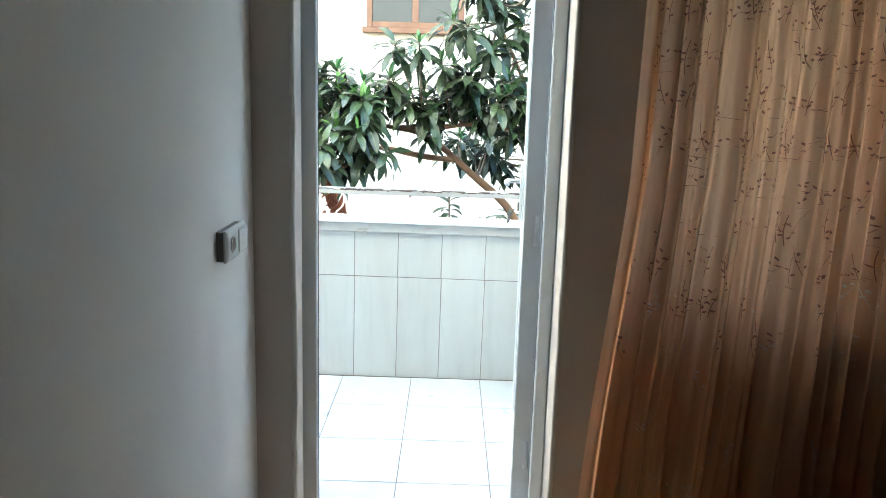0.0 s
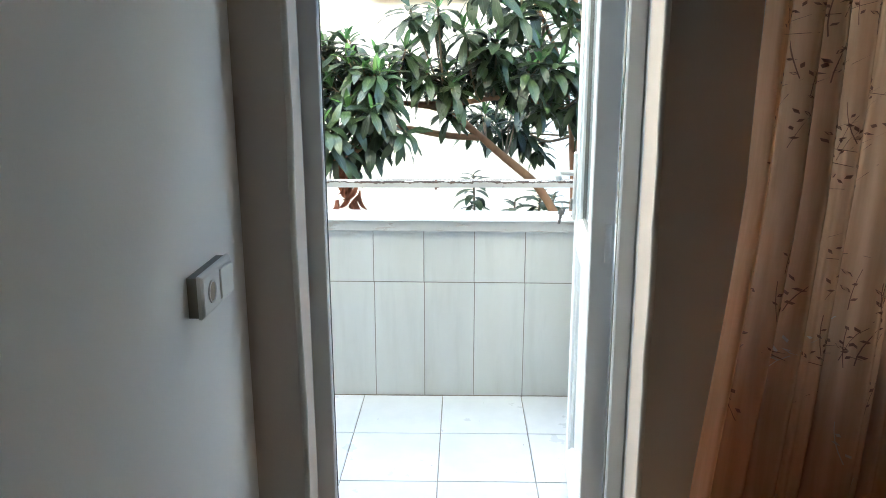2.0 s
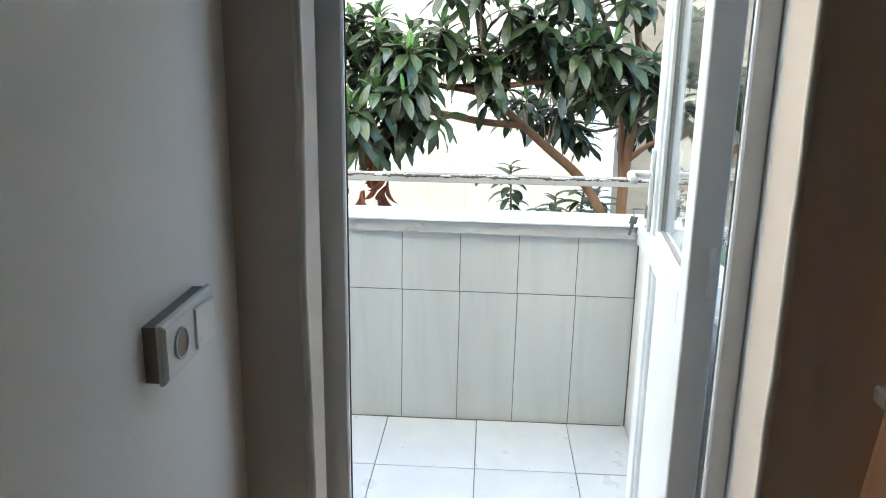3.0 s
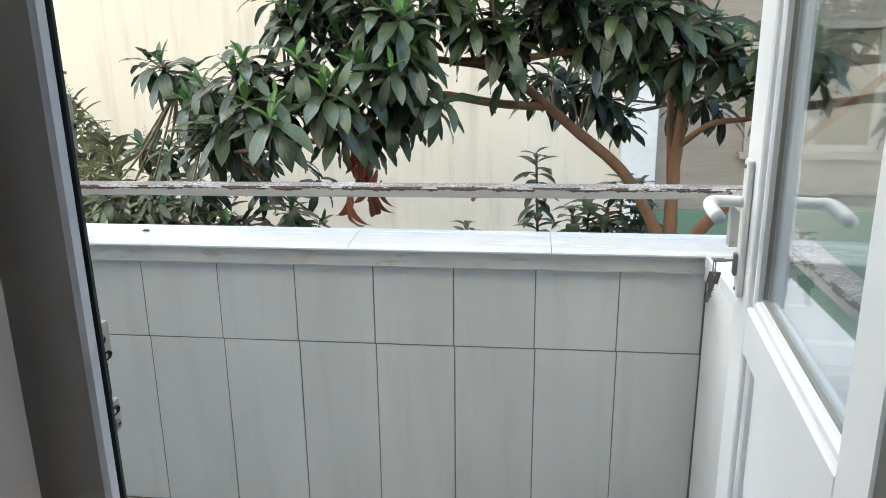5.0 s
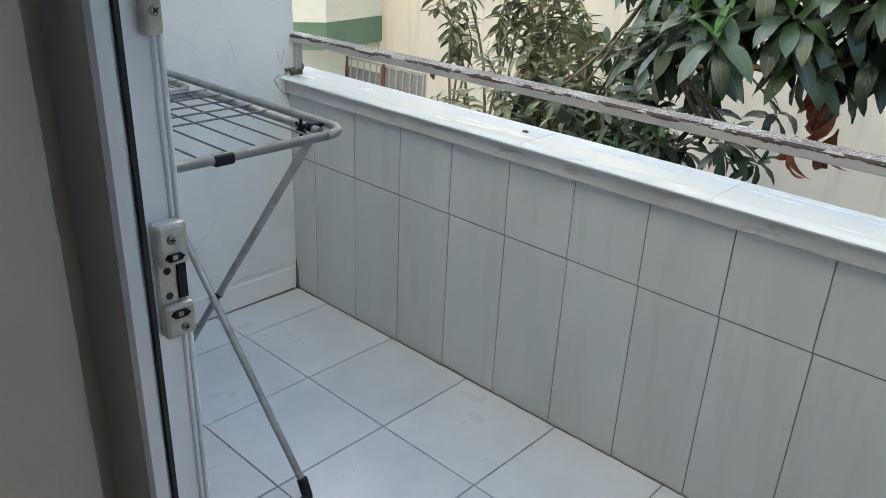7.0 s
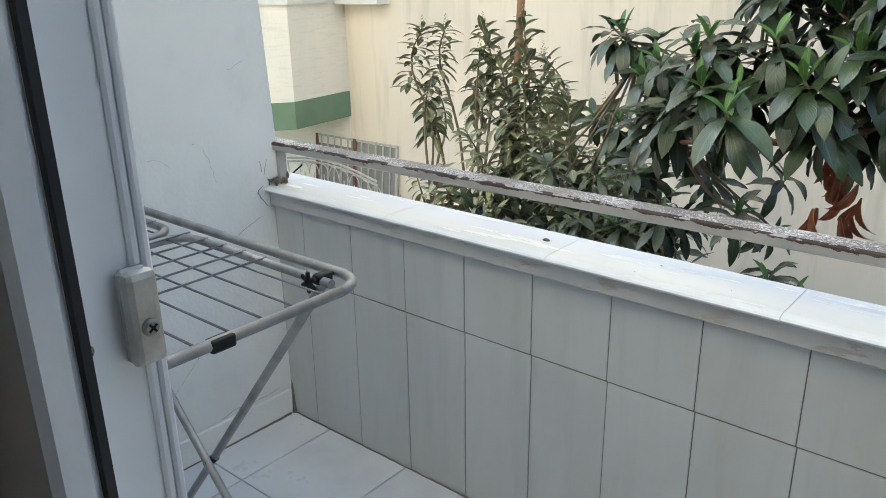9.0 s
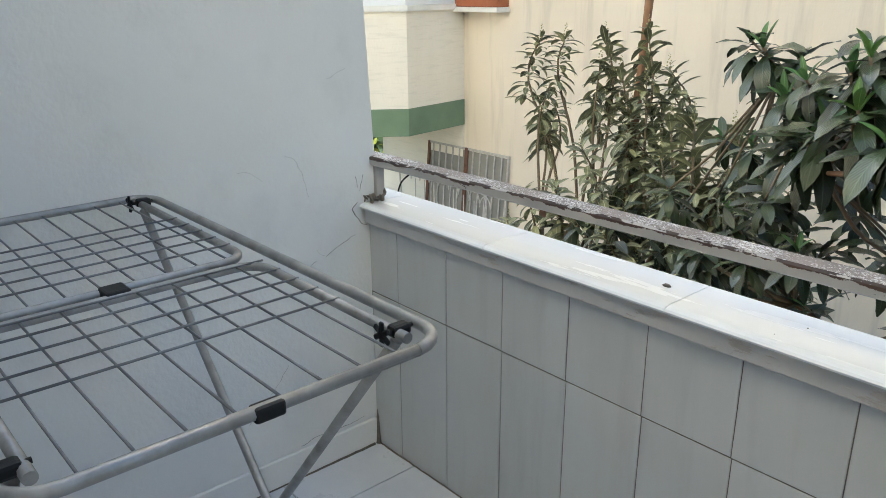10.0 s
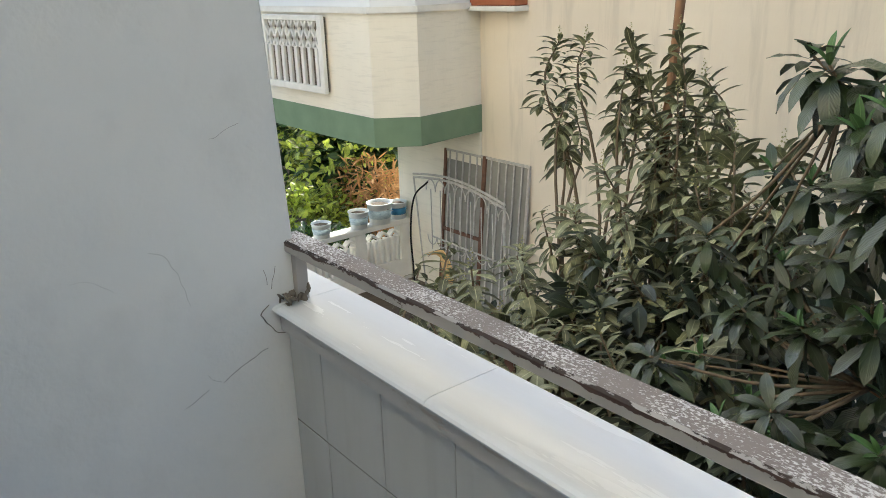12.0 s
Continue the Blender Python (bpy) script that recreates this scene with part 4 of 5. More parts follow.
def opposite_house():
    h = empty("apartment_building", (-4, FY, GZ), "cream rendered apartment house across the courtyard with a bay balcony", "house")
    part("wall", box(-8.8, 0.48, FY, FY + 8, GZ, 9.0), M_FACADE, h)
    part("side_wall", box(0.84, 9.0, FY + 0.06, FY + 8, -0.54, 9.0), M_FACADE_B, h, "tan scraped render, toned darker for shade")
    part("plinth", box(0.84, 9.0, FY + 0.04, FY + 8, GZ, -0.542), M_GREENP, h, "green painted plinth")
    part("pilaster", box(0.482, 0.838, FY - 0.12, FY + 1, GZ, 9.0, bevel=0.01), M_WHITEF, h, "white painted pilaster")
    part("under_bay_wall", box(-10.7, -8.803, FY - 0.02, FY + 8, GZ, -0.375), M_FACADE_L, h, "pale render under the bay")
    part("back_wall", box(-11.0, -8.803, FY + 0.5, FY + 8, -0.3, 9.0), M_FACADE_L, h)
    part("roof", box(-11.6, 9.6, FY - 0.6, FY + 8.6, 9.0, 9.3, bevel=0.03), M_TERRA, h, "tiled roof edge")
    # basement window with white bars
    w = part("window", box(-1.58, -0.83, FY - 0.012, FY - 0.002, -1.14, -0.86, bevel=0.002), M_DARKGL, h, "small dark basement window")
    for x in np.linspace(-1.53, -0.88, 6):
        part("bar", box(x - 0.012, x + 0.012, FY - 0.035, FY - 0.015, -1.13, -0.91), M_WHITEF, w)
    part("bar", box(-1.56, -0.86, FY - 0.04, FY - 0.02, -0.93, -0.905), M_WHITEF, w)
    # brown window above, pale window to the side
    for x0, x1, z0, z1, mt, y in ((-1.51, -0.3, 2.28, 3.5, M_BROWNW, FY), (1.72, 3.0, 0.08, 1.35, M_TANW, FY + 0.06)):
        w = part("window", box(x0, x1, y - 0.02, y - 0.004, z0, z1), M_DARKGL if mt is M_BROWNW else M_CURTGL, h)
        bm = bmesh.new()
        for a in ((x0, x0 + 0.07, z0, z1), (x1 - 0.07, x1, z0, z1), (x0 + 0.07, x1 - 0.07, z0, z0 + 0.07), (x0 + 0.07, x1 - 0.07, z1 - 0.07, z1), ((x0 + x1) / 2 - 0.04, (x0 + x1) / 2 + 0.04, z0 + 0.07, z1 - 0.07)):
            add_box(bm, a[0], a[1], y - 0.06, y - 0.021, a[2], a[3], bevel=0.005)
        part("frame", bm, mt, w, "brown wooden frame" if mt is M_BROWNW else "pale frame")
        part("sill", box(x0 - 0.05, x1 + 0.05, y - 0.12, y - 0.005, z0 - 0.07, z0 - 0.002, bevel=0.008), mt if mt is M_BROWNW else M_FACADE_B, w)
    # bay balcony: green band below, rendered parapet, white ledge, glazing over it
    plan = [(-8.80, FY), (-8.62, 5.0), (-8.95, 4.55), (-12.0, 4.6), (-12.0, FY + 0.45)]

    def prism(z0, z1, off=0.0):
        bm = bmesh.new()
        c = Vector((-10.8, 5.6))
        q = []
        for i, p in enumerate(plan):
            d = Vector((0, -1)) if 1 < i < 4 else (Vector((1, 0)) if i < 2 else Vector((0, 1)))
            if i == 1:
                d = Vector((0.9, -0.4))
            if i == 2:
                d = Vector((0.4, -0.9))
            q.append(Vector(p) + d * off)
        lo = [bm.verts.new((p.x, p.y, z0)) for p in q]
        hi = [bm.verts.new((p.x, p.y, z1)) for p in q]
        for k in range(len(q)):
            bm.faces.new((lo[k], lo[(k + 1) % len(q)], hi[(k + 1) % len(q)], hi[k]))
        bm.faces.new(lo[::-1])
        bm.faces.new(hi)
        return bm
    bay = part("bay_balcony", prism(-0.012, 1.2), M_FACADE_L, h, "cream bay balcony parapet")
    part("band", prism(-0.37, -0.0125, 0.012), M_GREENP, bay, "green painted band")
    part("ledge", prism(1.2005, 1.27, 0.05), M_WHITEF, bay, "white stone ledge")
    part("glazing_frame", prism(1.2705, 2.6, -0.04), M_PVC, bay, "white pvc balcony glazing")
    part("glazing_pane", prism(1.55, 2.5, -0.03), M_DARKGL, bay)
    # unseen block added to keep bright sky from glaring on the ledge
    part("sky_block_storeys", prism(2.6005, 9.0), M_FACADE_L, h, "unseen pale storeys added above the bay to block sky")
    part("roof_tile", box(-8.75, -7.95, FY - 0.22, FY - 0.001, 1.235, 1.33, bevel=0.01), M_TERRA, h, "terracotta window ledge")
    part("ledge_trim", box(-8.75, -7.93, FY - 0.25, FY - 0.001, 1.17, 1.232, bevel=0.008), M_WHITEF, h)
    # white pierced balustrade panel set in the bay's front
    # dark backing sheet, its colour standing for the recess's shade
    pan = part("balustrade_panel", box(-11.45, -9.95, 4.52, 4.60, 0.22, 1.15), M_GRIME_SHADE, bay, "dark sheet painted as the shade behind the pierced panel")
    bm = bmesh.new()
    for a in ((-11.5, -11.4, 0.2, 1.17), (-10.0, -9.9, 0.2, 1.17), (-11.4, -10.0, 0.2, 0.29), (-11.4, -10.0, 1.1, 1.17)):
        add_box(bm, a[0], a[1], 4.46, 4.52, a[2], a[3], bevel=0.008)
    part("panel_frame", bm, M_WHITEF, pan)
    for k in range(8):
        x = -11.32 + k * 0.178
        part("baluster", box(x - 0.035, x + 0.035, 4.47, 4.515, 0.29, 0.78, bevel=0.006), M_WHITEF, pan)
        for s in (-1, 1):
            m = Matrix.Translation((x + s * 0.045, 4.4925, 0.94)) @ Matrix.Rotation(radians(s * 32), 4, "Y")
            part("lattice", box(-0.02, 0.02, -0.0222, 0.0222, -0.2, 0.19, m=m), M_WHITEF, pan)


opposite_house()


def terrace_wall():
    """Low pierced terrace wall at the end of the opposite house."""
    t = empty("terrace_wall", (-10.4, 5.2, GZ), "low cream terrace wall with pierced slots", "terrace wall")
    x0, x1 = -10.62, -10.45
    bm = bmesh.new()
    add_box(bm, x0, x1, 3.4, 6.12, GZ, -2.55)
    add_box(bm, x0 - 0.03, x1 + 0.03, 3.35, 6.12, -1.98, -1.9, bevel=0.01)
    for y in (3.45, 4.3, 5.2, 6.02):
        add_box(bm, x0, x1, y - 0.09, y + 0.09, -2.55, -1.98)
    part("wall", bm, M_WHITEF, t)
    for k in range(26):
        y = 3.5 + k * 0.1
        part("slat", box(x0 + 0.03, x1 - 0.03, y - 0.028, y + 0.028, -2.55, -2.16, bevel=0.008), M_WHITEF, t)
        part("lattice", box(x0 + 0.03, x1 - 0.03, y - 0.05, y + 0.05, -0.012, 0.012, m=Matrix.Translation((0, 0, -2.1)) @ Matrix.Translation((0, y, 0)) @ Matrix.Rotation(0.75 if k % 2 else -0.75, 4, "X") @ Matrix.Translation((0, -y, 0))), M_WHITEF, t)


terrace_wall()


def bucket(x, y, r, h, stripe, label):
    b = empty("bucket", (x, y, -1.9), label, "bucket", "buckets on the terrace wall")
    m = Matrix.Translation((x, y, -1.9))
    s = part("shell", lathe([(r * 0.82, 0), (r, h), (r * 1.06, h), (r * 1.06, h + 0.012), (r * 0.96, h + 0.012), (r * 0.93, h * 0.9)], 22, m), M_BUCKET, b)
    part("printed_band", lathe([(r * 0.885, h * 0.3), (r * 0.965, h * 0.72)], 22, m @ Matrix.Diagonal((1.008, 1.008, 1, 1))), M_BLUE if stripe else M_PRINT, b, "faded printed band")
    part("soil", lathe([(r * 0.9, h * 0.88), (r * 0.6, h * 0.95)], 18, m), M_SOIL, b)
    hd = [m @ Vector((r * 1.07 * math.cos(a), r * 1.07 * math.sin(a), h * 0.8 - 0.09 * math.sin(a))) for a in np.linspace(0, math.pi, 14)]
    part("bail_handle", tube(hd, 0.004, 6), M_STEEL, b)


bucket(-10.53, 5.24, 0.15, 0.25, False, "white plastic bucket planter with soil")
bucket(-10.53, 5.62, 0.19, 0.31, False, "large white plastic bucket with faded blue print")
bucket(-10.55, 5.97, 0.14, 0.25, True, "blue printed plastic bucket planter")
bucket(-10.53, 4.6, 0.14, 0.2, False, "small white plastic pot with greenery")


def leaning_gate():
    """Old iron gate with sheet infill and bars, leaning on the wall."""
    g = empty("iron_gate", (-8.7, 5.9, GZ + 0.05), "old iron gate with pale bars leaning on the wall", "gate")
    m = Matrix.Translation((-8.715, 5.95, GZ + 0.055)) @ Matrix.Rotation(radians(-5), 4, "X")
    W, Hh = 0.84, 2.16
    bm = bmesh.new()
    for x0, x1 in ((-W, -W + 0.045), (-0.03, 0.03)):
        add_box(bm, x0, x1, -0.02, 0.02, 0, Hh, m=m)
    for x0, x1, z0, z1 in ((-W + 0.045, W, 0, 0.04), (-W + 0.045, -0.03, 0.98, 1.03)):
        add_box(bm, x0, x1, -0.018, 0.018, z0, z1, m=m)
    part("gate_frame", bm, M_RUST, g)
    bm = bmesh.new()
    add_box(bm, -W + 0.045, W, -0.016, 0.016, Hh - 0.03, Hh, m=m)
    add_box(bm, W - 0.025, W, -0.02, 0.02, 0.04, Hh - 0.03, m=m)
    part("pale_rail", bm, M_IRONW, g, "pale painted top and side rail")
    part("sheet_panel", box(-W + 0.05, -0.03, 0.004, 0.01, 0.04, Hh - 0.04, m=m), M_GREYPANEL, g)
    part("sheet_panel", box(0.03, W - 0.03, 0.006, 0.012, 0.04, Hh - 0.04, m=m), M_GREYPANEL, g)
    for k in range(11):
        x = -W + 0.12 + k * 0.143
        part("bar", box(x - 0.01, x + 0.01, -0.018, -0.003, 0.04, Hh - 0.03, m=m), M_IRONW, g)
    a = empty("iron_arch", (-9.0, 5.6, GZ + 0.05), "pale scrolled iron arch leaning on the gate", "ironwork")
    arch = [(-9.8 + 1.98 * t, 5.74 - 0.1 * t, -1.04 - 0.05 * t + 0.11 * math.sin(math.pi * t)) for t in np.linspace(0, 1, 19)]
    bm = bmesh.new()
    for off in (0.0, -0.05):
        add_tube(bm, [(x, y, z + off) for x, y, z in arch], 0.017, 6)
    part("arch_bar", bm, M_IRONW, a)
    part("lower_bar", tube([(x, y - 0.02, -1.86) for x, y, z in arch[4:]], 0.012, 6), M_IRONW, a)
    for i in range(4, 19, 2):
        x, y, z = arch[i]
        part("picket", tube([(x, y - 0.02, z - 0.2), (x, y - 0.02, -2.05)], 0.008, 5), M_IRONW, a)
        for s in (-1, 1):
            bow = [(x + s * 0.1 * math.sin(q), y - 0.02, z - 0.06 - 0.16 * (1 - math.cos(q)) / 1.0) for q in np.linspace(0, math.pi / 2, 7)]
            part("scroll", tube(bow, 0.008, 5), M_IRONW, a)
            bow = [(x + s * 0.1 * math.sin(q), y - 0.02, -1.98 + 0.13 * (1 - math.cos(q))) for q in np.linspace(0, math.pi / 2, 7)]
            part("scroll", tube(bow, 0.008, 5), M_IRONW, a)
    for i in (0, 18):
        x, y, z = arch[i]
        part("post", tube([(x, y, z - 0.05), (x + (0.25 if i == 0 else 0), y - 0.02, GZ + 0.05)], 0.012, 6), M_IRONW, a)
    hose = [(-9.3, 5.6, -1.05), (-9.55, 5.55, -1.3), (-9.6, 5.5, -1.8), (-9.5, 5.45, -2.3), (-9.4, 5.4, -2.8)]
    tagged(part("hose", tube(curve_pts(hose, 6), 0.013, 8), M_BLACK, None, "dark bent hose hanging beside the gate"), category="hose")


leaning_gate()


# ---- plants ----
def leaf_arrays(L, W, droop, fold, n=6, tip=1.1, wave=0.0):
    """Vertices, quads and UV of one bent leaf along +y, its face up +z."""
    v, f, uv = [], [], []
    for i in range(n + 1):
        t = i / n
        w = W * (math.sin(math.pi * min(1, t ** tip * 0.97 + 0.03)) ** 0.75) * (1 - 0.12 * t) + 0.0012
        a = droop * t
        y = L * (math.sin(a) / droop if abs(droop) > 1e-3 else t)
        z = -L * ((1 - math.cos(a)) / droop if abs(droop) > 1e-3 else 0)
        wz = wave * math.sin(i * 2.1)
        v += [(-w, y, z + fold * w + wz), (0, y, z), (w, y, z + fold * w - wz)]
        uv += [(-1, t), (0, t), (1, t)]
    for i in range(n):
        a = i * 3
        f += [(a, a + 1, a + 4, a + 3), (a + 1, a + 2, a + 5, a + 4)]
    return np.array(v), np.array(f), np.array(uv)


def leaf_mesh(name, arr, material):
    v, f, uv = arr
    me = bpy.data.meshes.new(name)
    me.from_pydata(v.tolist(), [], f.tolist())
    lay = me.uv_layers.new(name="UVMap")
    idx = np.zeros(len(me.loops), dtype=np.int32)
    me.loops.foreach_get("vertex_index", idx)
    lay.data.foreach_set("uv", uv[idx].astype(np.float32).ravel())
    me.polygons.foreach_set("use_smooth", [True] * len(me.polygons))
    me.materials.append(material)
    return me


def frame_of(base, direction, up, scale=1.0):
    y = Vector(direction).normalized()
    x = y.cross(Vector(up))
    x = x.normalized() if x.length > 1e-4 else y.orthogonal().normalized()
    z = x.cross(y)
    m = Matrix((x, y, z)).transposed().to_4x4()
    return Matrix.Translation(base) @ m @ Matrix.Diagonal((scale, scale, scale, 1))


def put_leaves(parent, items, arrays, meshes, mass_mat, centre, limit=280):
    """The leaves nearest the balcony become parts; those behind are joined into one foliage mesh, coloured darker for
    shaded depth.
    """
    items = sorted(items, key=lambda it: (it[0].translation - Vector(centre)).length)
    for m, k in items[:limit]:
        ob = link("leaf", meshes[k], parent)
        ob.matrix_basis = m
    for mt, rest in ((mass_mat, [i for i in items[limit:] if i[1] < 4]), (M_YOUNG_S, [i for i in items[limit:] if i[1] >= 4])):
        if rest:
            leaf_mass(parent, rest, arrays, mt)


def leaf_mass(parent, rest, arrays, mass_mat):
    V, F, U, off = [], [], [], 0
    for m, k in rest:
        v, f, uv = arrays[k % len(arrays)]
        M = np.array(m)
        V.append(v @ M[:3, :3].T + M[:3, 3])
        F.append(f + off)
        U.append(uv)
        off += len(v)
    ob = link("foliage", leaf_mesh("foliage", (np.concatenate(V), np.concatenate(F), np.concatenate(U)), mass_mat), parent)
    tagged(ob, kind="stuff")


def rosette(items, rnd, c, axis, n, size, young):
    """A whorl round a shoot end: small young leaves upright in the middle, grown ones spread and arch over, old ones hang below."""
    c, axis = Vector(c), Vector(axis).normalized()
    o = axis.orthogonal().normalized()
    for i in range(n):
        t = i / max(1, n - 1)
        side = Matrix.Rotation(i * 2.4 + rnd.uniform(-0.25, 0.25), 3, axis) @ o
        isyoung = young and t > 0.78
        if isyoung:
            tilt, k, s = rnd.uniform(18, 48), rnd.choice((4, 5)), rnd.uniform(0.5, 0.68)
        elif t > 0.36:
            tilt, k, s = 62 + 34 * (0.78 - t) / 0.42 + rnd.uniform(-12, 12), rnd.choice((0, 1, 2)), rnd.uniform(0.78, 1.08)
        else:
            tilt, k, s = rnd.uniform(108, 152), rnd.choice((2, 3)), rnd.uniform(0.85, 1.15)
        tilt = radians(tilt)
        d = axis * math.cos(tilt) + side * math.sin(tilt)
        items.append((frame_of(c - axis * 0.07 * (1 - t), d, axis + Vector((0, 0, 0.6)) + side * (0.0 if t > 0.36 else 0.8), size * s), k))


def nearest(p, pts):
    return min(pts, key=lambda q: (Vector(q) - Vector(p)).length)


def loquat():
    rnd = random.Random(11)
    t = empty("loquat_tree", (0.3, 2.1, GZ), "loquat tree with long dark green leaves and reddish branches", "tree")
    trunk = [(0.36, 2.25, GZ), (0.33, 2.2, -1.6), (0.30, 2.12, -0.4), (0.29, 2.1, 0.28)]
    part("trunk", tube(curve_pts(trunk, 6), [0.085 - 0.0026 * i for i in range(19)], 12, 0.25), M_BARK, t)
    limbs = [
        ([(0.3, 2.12, 0.1), (0.21, 2.1, 0.34), (0.02, 2.08, 0.65), (-0.26, 2.0, 0.9), (-0.49, 1.92, 1.1), (-0.62, 1.82, 1.19), (-0.81, 1.7, 1.24), (-1.05, 1.45, 1.28)], 0.036, 0.013),
        ([(0.29, 2.1, 0.2), (0.29, 2.1, 0.69), (0.32, 2.1, 1.01), (0.35, 2.08, 1.23), (0.25, 1.9, 1.7), (0.1, 1.7, 2.3)], 0.036, 0.016),
        ([(0.28, 2.12, 0.6), (0.26, 2.12, 0.85), (0.24, 2.1, 1.09), (0.15, 2.05, 1.5), (-0.1, 1.9, 2.0)], 0.024, 0.012),
        ([(0.31, 2.1, 0.12), (0.45, 2.0, 0.4), (0.67, 1.9, 0.65), (0.82, 1.8, 0.85), (1.1, 1.6, 1.2)], 0.038, 0.015),
        ([(-0.4, 1.96, 1.0), (-0.65, 1.8, 1.04), (-0.93, 1.62, 1.1), (-1.07, 1.5, 1.05), (-1.16, 1.42, 0.97), (-1.33, 1.3, 0.93), (-1.46, 1.2, 0.94), (-1.9, 1.45, 0.84)], 0.022, 0.009),
        ([(-0.84, 1.68, 1.24), (-0.52, 1.68, 1.25), (-0.31, 1.68, 1.28), (-0.11, 1.7, 1.27), (0.05, 1.76, 1.23)], 0.019, 0.014),
        ([(-0.5, 1.9, 1.11), (-0.52, 1.8, 1.18), (-0.55, 1.7, 1.25)], 0.013, 0.011),
        ([(0.3, 2.1, 0.78), (0.44, 2.0, 0.91), (0.6, 1.9, 0.95), (0.8, 1.85, 1.05)], 0.018, 0.009),
        ([(-1.15, 1.3, 1.02), (-1.6, 1.6, 1.02), (-2.1, 1.95, 1.02), (-2.6, 2.38, 1.1)], 0.014, 0.008),
        ([(0.34, 2.2, -1.0), (-0.4, 2.3, -0.6), (-1.3, 2.2, -0.3), (-2.1, 2.0, 0.1)], 0.028, 0.01)]
    pts = []
    for line, r0, r1 in limbs:
        P = curve_pts(line, 6)
        pts += P
        part("limb", tube(P, [r0 + (r1 - r0) * i / (len(P) - 1) for i in range(len(P))], 9, 0.2), M_BARK, t)
    left = [(-2.33, 1.86, 1.24), (-2.02, 1.61, 1.15), (-1.66, 1.19, 1.12), (-1.33, 1.25, 1.15), (-1.18, 1.3, 1.24), (-0.98, 1.3, 1.31), (-1.53, 1.5, 1.45), (-1.09, 1.35, 1.46), (-1.3, 1.45, 1.36),
            (-1.52, 1.08, 1.05), (-1.84, 1.4, 1.02), (-1.27, 1.3, 1.0), (-1.08, 1.45, 1.07), (-1.74, 1.3, 1.22), (-1.45, 1.3, 1.28), (-2.15, 1.75, 1.05), (-1.95, 1.55, 0.95), (-0.95, 1.45, 1.18),
            (-1.42, 1.55, 1.6), (-1.2, 1.45, 1.63), (-0.85, 1.5, 1.58), (-0.72, 1.5, 1.44), (-1.62, 1.65, 1.56), (-0.57, 1.55, 1.36)]
    right = [(-0.22, 1.6, 1.42), (-0.34, 2.35, 1.14), (-0.12, 2.4, 1.1), (0.35, 1.75, 1.42), (-0.6, 1.6, 1.46), (-0.1, 2.3, 1.26), (-0.04, 2.4, 1.0), (0.09, 1.8, 1.32), (0.25, 1.7, 1.3), (0.46, 1.8, 1.26), (0.58, 1.7, 1.18), (0.46, 2.3, 1.05), (0.8, 1.8, 1.1), (0.75, 1.6, 1.3)]
    upper = [(-1.18, 1.4, 1.5), (-1.02, 1.3, 1.44), (-0.65, 1.4, 1.82), (-0.43, 1.5, 1.98), (-0.19, 1.6, 1.82), (-0.02, 1.7, 1.6), (-0.5, 1.5, 1.7), (0.04, 1.7, 1.95), (-0.13, 1.6, 2.1), (-0.3, 1.5, 1.62), (0.15, 1.7, 1.75),
             (-0.28, 1.4, 2.2), (0.2, 1.8, 2.25), (-0.1, 1.55, 1.45), (0.1, 1.6, 1.5), (-0.38, 1.6, 1.5)]
    low = [(-2.42, 2.3, 1.0), (-2.21, 2.1, 0.88), (-2.04, 1.8, 0.42), (-2.33, 1.9, 0.3), (-2.62, 2.0, 0.25), (-2.21, 1.5, 0.16), (-2.8, 2.0, 0.52), (-2.26, 1.9, 0.58), (-2.5, 2.2, 0.75), (-2.57, 2.2, 0.4), (-2.1, 1.9, 0.46), (-1.62, 1.6, 0.55),
           (-1.9, 1.6, 0.1), (-2.5, 1.7, -0.1), (-2.9, 1.8, 0.0), (-1.5, 1.7, 0.25), (-2.0, 2.1, 0.75), (-1.85, 1.9, 0.6)]
    items = []
    for group, cnt in ((left, 13), (right, 12), (upper, 13), (low, 11)):
        for c in group:
            c = Vector(c)
            q = Vector(nearest(c, pts))
            away = (c - q)
            axis = (away.normalized() if away.length > 0.02 else Vector((0, -0.5, 1))) * 0.5 + Vector((rnd.uniform(-0.3, 0.3), rnd.uniform(-0.45, 0.05), 1.0))
            rosette(items, rnd, c, axis, cnt + 4, rnd.uniform(0.88, 1.08) * (0.8 if group is low else 1), group is not low or rnd.random() < 0.4)
            for _ in range(2):
                e = c + Vector((rnd.gauss(0, 0.1), rnd.gauss(0.12, 0.1), rnd.gauss(-0.02, 0.07)))
                rosette(items, rnd, e, axis + Vector((rnd.gauss(0, 0.3), rnd.gauss(0, 0.3), 0)), cnt, rnd.uniform(0.78, 1.02) * (0.8 if group is low else 1), rnd.random() < 0.4)
                part("twig", tube([e, (e + q) / 2, q], [0.005, 0.006, 0.008], 5), M_TWIG, t)
            mid = (c + q) / 2 + Vector((0, 0, -0.05))
            part("twig", tube(curve_pts([q, mid, c], 4), [0.009 - 0.0004 * i for i in range(9)], 6, 0.15), M_TWIG, t)
    arrays = [leaf_arrays(0.222, 0.034, d, fo, n=7, tip=1.3, wave=w) for d, fo, w in ((0.85, 0.2, 0.004), (1.3, 0.25, 0.003), (0.6, 0.18, 0.004), (0.3, 0.3, 0.003))] + [leaf_arrays(0.2, 0.026, d, 0.5) for d in (0.25, 0.6)]
    meshes = [leaf_mesh("leaf", a, M_LEAF if i < 4 else M_YOUNG) for i, a in enumerate(arrays)]
